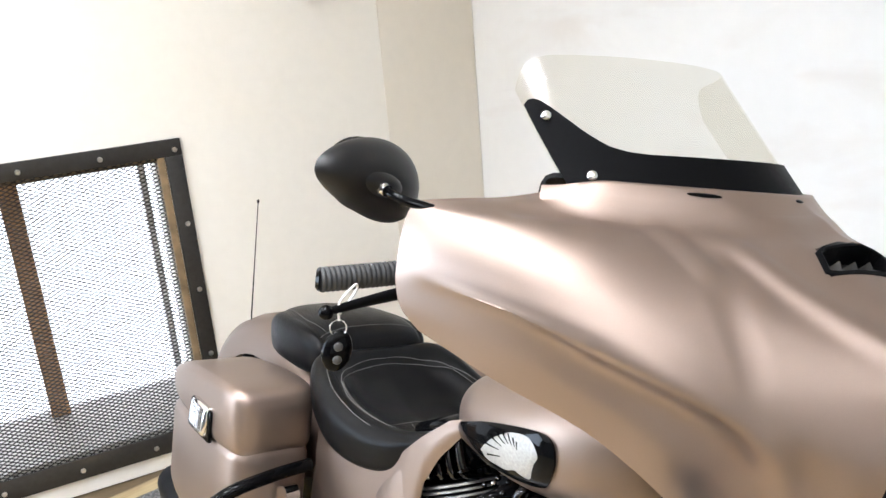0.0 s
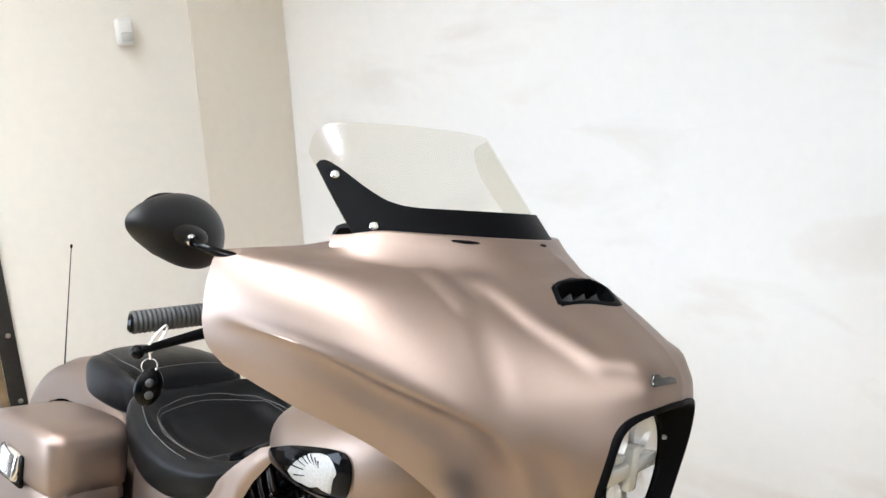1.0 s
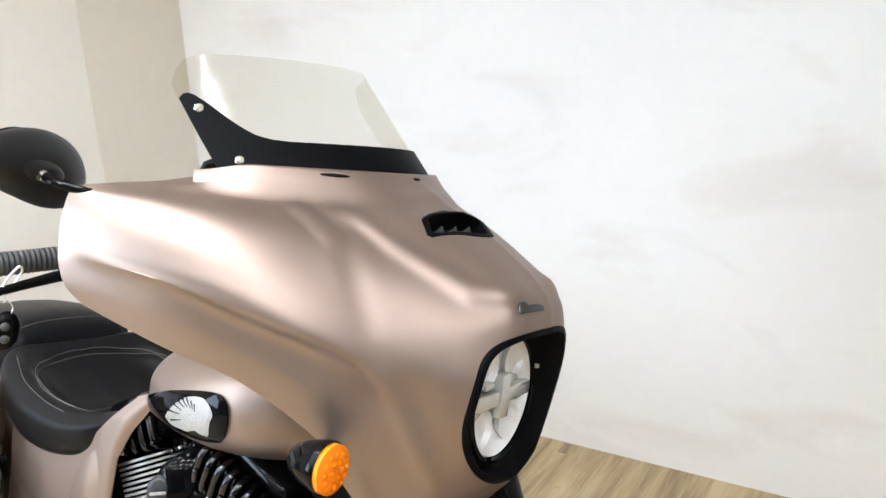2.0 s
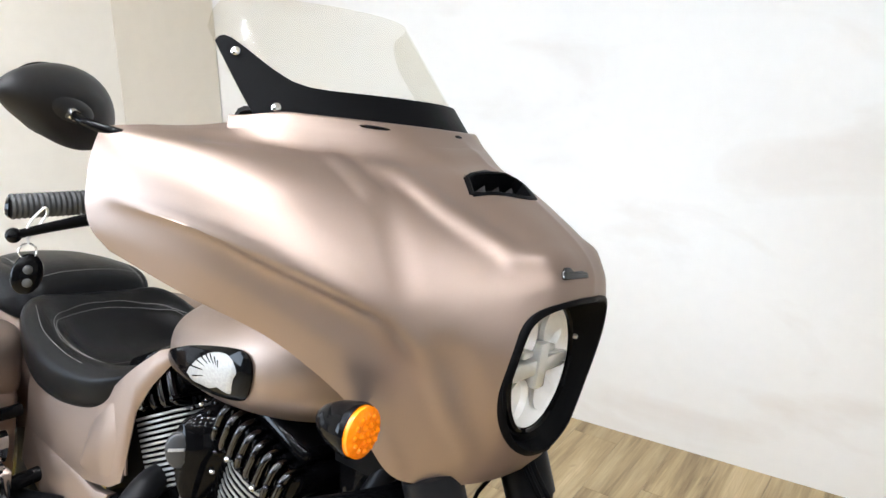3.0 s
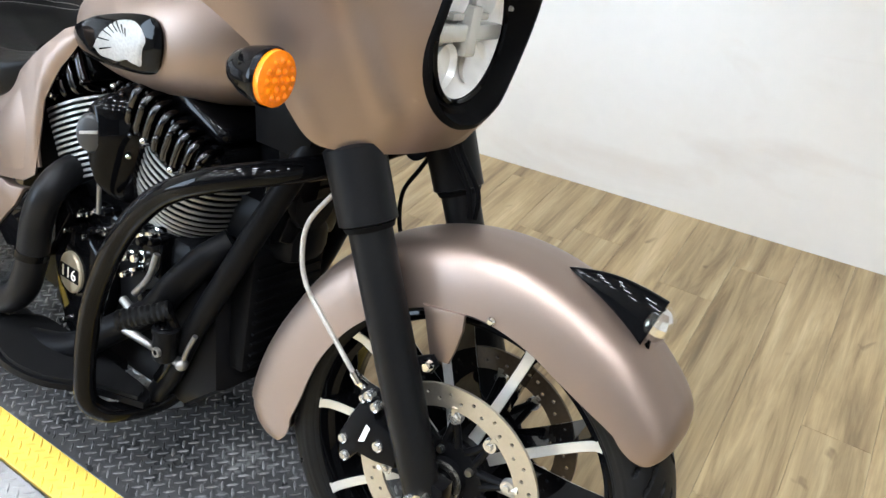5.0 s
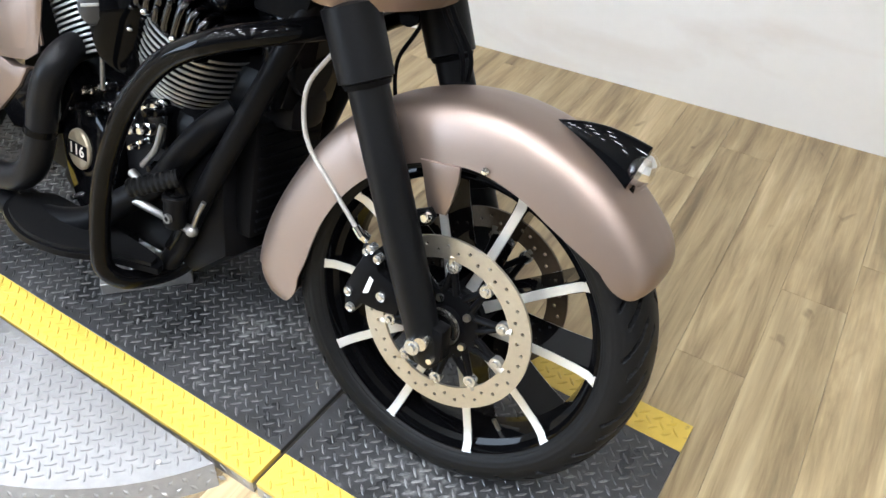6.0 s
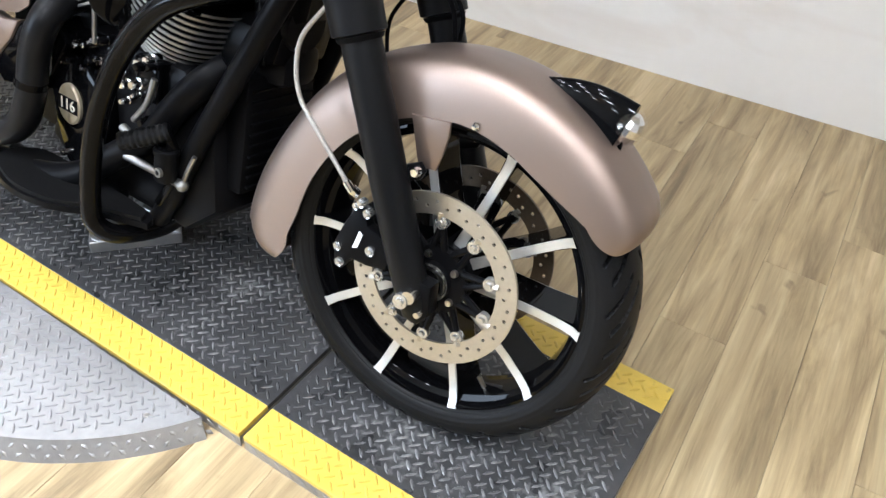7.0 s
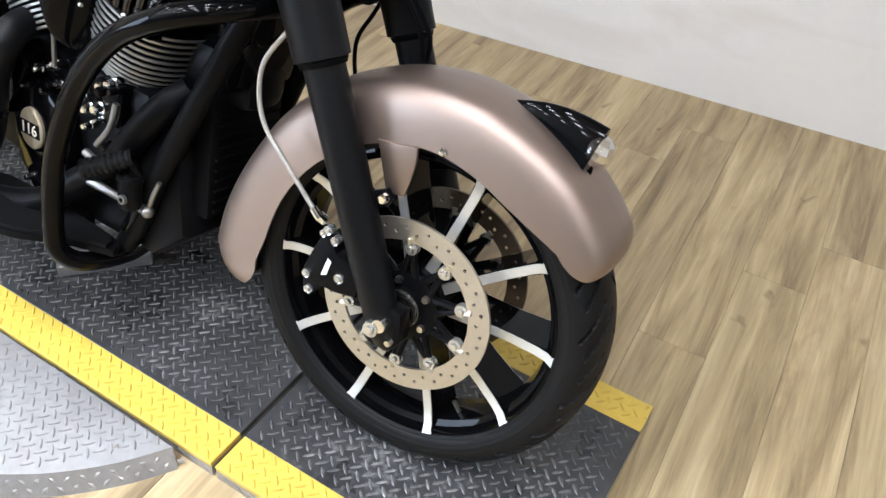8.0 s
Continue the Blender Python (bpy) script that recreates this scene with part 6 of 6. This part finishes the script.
for k in range(26):
    x, z = random.uniform(-0.80, -0.64), random.uniform(0.43, 0.50)
    if k > 15:
        x, z = random.uniform(-0.64, -0.55), random.uniform(0.38, 0.50)
    r = random.uniform(0.004, 0.009)
    c = Vector((x, -0.128 - random.uniform(0, 0.02), z))
    bm = turned([(0, -0.012), (r * 0.7, -0.012), (r, -0.008), (r, 0.004), (r * 1.3, 0.005), (r * 1.3, 0.02)], c, "y", 12)
    bpart("engine_bolt", bm, CHROME if k % 2 else BLACK_GLOSS, "small bright engine bolt" if k % 2 else "")
bpart("lifter_block", block(-0.79, -0.66, -0.13, -0.09, 0.445, 0.492, 0.010), BLACK_GLOSS, "gloss black lifter block")
bpart("front_lifter_block", block(-0.625, -0.555, -0.135, -0.09, 0.42, 0.50, 0.010, 2), BLACK_GLOSS)
bpart("linkage", tube([(-0.60, -0.15, 0.385), (-0.565, -0.15, 0.43), (-0.555, -0.145, 0.475)], 0.006, 10, 4), DULL_STEEL, "bright oil line")
bpart("oil_line", tube([(-0.63, -0.15, 0.36), (-0.585, -0.155, 0.35)], 0.008, 10), DULL_STEEL)
# exhaust
rp = [(-0.80, -0.115, 0.545), (-0.783, -0.165, 0.540), (-0.782, -0.197, 0.510), (-0.803, -0.204, 0.450), (-0.810, -0.209, 0.375), (-0.835, -0.215, 0.305), (-0.90, -0.220, 0.265), (-1.02, -0.225, 0.250), (-1.25, -0.235, 0.255)]
rear_pipe = bpart("rear_exhaust_pipe", tube(rp, 0.0275, 24, 6), FORK_SATIN, "satin black exhaust pipe")
part("pipe_clamp", tube([(-0.808, -0.208, 0.398), (-0.810, -0.209, 0.385)], 0.0295, 24), BLACK_GLOSS, rear_pipe)
fp = [(-0.445, -0.085, 0.525), (-0.472, -0.120, 0.490), (-0.52, -0.135, 0.426), (-0.565, -0.138, 0.365), (-0.64, -0.16, 0.30), (-0.72, -0.185, 0.235), (-0.85, -0.205, 0.20), (-1.05, -0.22, 0.195)]
bpart("front_exhaust_pipe", tube(fp, 0.026, 24, 6), BLACK_SATIN, "satin black exhaust pipe")
bpart("silencer", tube([(-0.98, -0.225, 0.215), (-1.03, -0.23, 0.215), (-1.10, -0.235, 0.22), (-1.75, -0.27, 0.27), (-1.80, -0.272, 0.274)], [0.034, 0.050, 0.055, 0.055, 0.045], 28), BLACK_SATIN, "satin black silencer")
# frame tubes, cooler and guard
for s in (-1, 1):
    bpart("frame_tube", tube([(-0.31, s * 0.04, 0.80), (-0.325, s * 0.085, 0.70), (-0.395, s * 0.115, 0.53), (-0.475, s * 0.13, 0.355), (-0.53, s * 0.13, 0.235), (-0.62, s * 0.13, 0.165), (-1.0, s * 0.13, 0.16)], 0.0195, 18, 6), BLACK_SATIN, "satin black frame tube")
    guard_path = [(-0.255, s * 0.10, 0.722), (-0.277, s * 0.17, 0.716), (-0.342, s * 0.230, 0.692), (-0.431, s * 0.248, 0.638), (-0.505, s * 0.252, 0.550), (-0.555, s * 0.252, 0.445), (-0.578, s * 0.252, 0.350), (-0.585, s * 0.250, 0.255), (-0.582, s * 0.242, 0.212), (-0.568, s * 0.215, 0.188), (-0.555, s * 0.17, 0.182), (-0.545, s * 0.125, 0.184), (-0.535, s * 0.095, 0.20)]
    bpart("crash_bar", tube(guard_path, 0.018, 22, 6), BLACK_GLOSS, "gloss black crash bar")
bpart("oil_cooler", block(-0.44, -0.395, -0.085, 0.085, 0.30, 0.52, 0.008), BLACK_PLASTIC, "black oil cooler")
for k in range(10):
    bpart("cooler_fin", block(-0.394, -0.388, -0.075, 0.075, 0.315 + 0.02 * k, 0.319 + 0.02 * k), BLACK_PLASTIC)
bpart("horn", turned([(0.0, 0.02), (0.045, 0.02), (0.048, 0.0), (0.03, -0.03), (0, -0.03)], (-0.36, -0.02, 0.62), "x", 24), BLACK_SATIN)
bpart("front_frame_cover", prism([(-0.30, 0.78), (-0.36, 0.55), (-0.40, 0.53), (-0.44, 0.72), (-0.40, 0.80)], -0.07, 0.07, 0.02), BLACK_GLOSS)
# footboards, brake pedal and peg
for s in (-1, 1):
    plan = [(-0.515, 0.185), (-0.535, 0.158), (-0.62, 0.150), (-0.84, 0.150), (-0.885, 0.175), (-0.90, 0.215), (-0.86, 0.262), (-0.76, 0.290), (-0.67, 0.272), (-0.60, 0.222)]
    fine = spline([(x, y, 0) for x, y in plan + plan[:1]], 4)[:-1]
    board = fill_ends(grid([[Vector((p.x, s * p.y, z)) for p in fine] for z in (0.210, 0.222)], close_v=True))
    fbd = bpart("footboard", board, BLACK_SATIN, "black footboard with a rubber mat")
    mid = Vector((-0.70, 0.22, 0))
    mat_bm = fill_ends(grid([[Vector((mid.x + (p.x - mid.x) * 0.93, s * (mid.y + (p.y - mid.y) * 0.90), z)) for p in fine] for z in (0.2225, 0.230)], close_v=True))
    part("rubber_mat", mat_bm, RUBBER, fbd, "black rubber mat")
    part("bracket", block(-0.72, -0.66, s * 0.10 - 0.015, s * 0.16 + 0.015, 0.19, 0.209, 0.004), BLACK_SATIN, fbd)
ribs_r = [0.0172 if i % 2 else 0.0148 for i in range(19)]
peg = bpart("brake_pedal_pad", tube([Vector((-0.549, -0.220, 0.378)).lerp(Vector((-0.488, -0.165, 0.408)), i / 18) for i in range(19)], ribs_r, 16), RUBBER, "ribbed black rubber pedal pad")
part("pedal_arm", tube([(-0.492, -0.168, 0.406), (-0.485, -0.155, 0.36), (-0.50, -0.15, 0.30), (-0.53, -0.145, 0.25)], 0.010, 12, 4), BLACK_GLOSS, peg)
bpart("brake_rod", tube([(-0.600, -0.165, 0.320), (-0.52, -0.158, 0.314), (-0.465, -0.152, 0.312)], [0.009, 0.0065, 0.009], 12, 3), DULL_STEEL, "bright brake rod")
bpart("rod_end", ball((-0.465, -0.154, 0.312), 0.011, 0.011, 0.011), DULL_STEEL)
bpart("brake_line", tube([(-0.465, -0.152, 0.315), (-0.455, -0.152, 0.345), (-0.442, -0.15, 0.375)], 0.0045, 10, 4), DULL_STEEL, "bright brake line")
master = bpart("master_cylinder", turned([(0.0, -0.03), (0.017, -0.03), (0.020, -0.024), (0.020, 0.020), (0.0225, 0.021), (0.0225, 0.029), (0.019, 0.032), (0.0, 0.032)], (-0.492, -0.168, 0.345), "z", 24), BLACK_SATIN, "black master cylinder")
part("cap", turned([(0.0, 0.036), (0.014, 0.0355), (0.0165, 0.033)], (-0.492, -0.168, 0.345), "z", 20), BLACK_GLOSS, master)
part("port", turned([(0.0045, -0.024), (0.0085, -0.024), (0.009, -0.018)], (-0.486, -0.168, 0.338), "y", 16), DULL_STEEL, master)
bpart("stand_leg", tube([(-0.62, 0.13, 0.19), (-0.66, 0.26, 0.08), (-0.68, 0.31, 0.082)], [0.013, 0.012, 0.016], 12, 4), BLACK_SATIN, "black side stand")
# chrome passenger footrest bracket low on the side
hk = hull([[Vector((-1.185, y, 0.475)) + Vector((dx, 0, dz)) for dx, dz in ((-0.028, 0.03), (0.0, 0.045), (0.02, 0.03), (0.012, -0.02), (-0.02, -0.02))] for y in (-0.265, -0.235)], 3, 3)
foot = bpart("passenger_footrest", hk, CHROME, "folded chrome passenger footrest")
part("footrest_pad", block(-1.205, -1.13, -0.285, -0.235, 0.375, 0.455, 0.014, 3), CHROME, foot)
part("footrest_arm", tube([(-1.16, -0.16, 0.42), (-1.165, -0.25, 0.40)], 0.016, 14), BLACK_GLOSS, foot)
bpart("rear_frame_rail", tube([(-1.05, -0.17, 0.39), (-1.20, -0.20, 0.36), (-1.35, -0.21, 0.36)], 0.02, 14, 3), BLACK_SATIN)

# ---- lift pad under the engine ----
jack = thing("jack_plate", "bare aluminium tread plate jack pad on the lift deck", "jack plate", m=pose(-0.785, 0.062, 0.0022, 0, 0, 45.8))
jb = block(-0.095, 0.095, -0.065, 0.065, 0.0, 0.030, 0.002, 1)
lugs(jb, -0.093, 0.093, -0.063, 0.063, 0.0299)
part("pad", jb, PLATE, jack, smooth=False)

# ---- floor planks, laid across the room ----
PW, PL = 0.152, 1.22
rng = random.Random(3)
plank_mesh = None


def plank_block(length):
    return block(0.0003, PW - 0.0003, 0.0003, length - 0.0003, -0.005, 0.0, 0.0008, 1)


x = -3.35
while x < 4.7:
    far_wall = 1.60 + 0.068 * x
    y = -5.2 - rng.uniform(0, PL)
    while y < far_wall - 0.05:
        length = min(PL, far_wall - y)
        if x + PW > -2.52 + 0.233 * (y + length):
            if length < PL:
                ob = part("plank", plank_block(length), PLANK, floor, smooth=False)
            elif plank_mesh is None:
                ob = part("plank", plank_block(PL), PLANK, floor, smooth=False)
                plank_mesh = ob.data
            else:
                ob = new("plank", plank_mesh)
                ob.parent = floor
            ob.location = (x, y, 0.0)
        y += PL
    x += PW
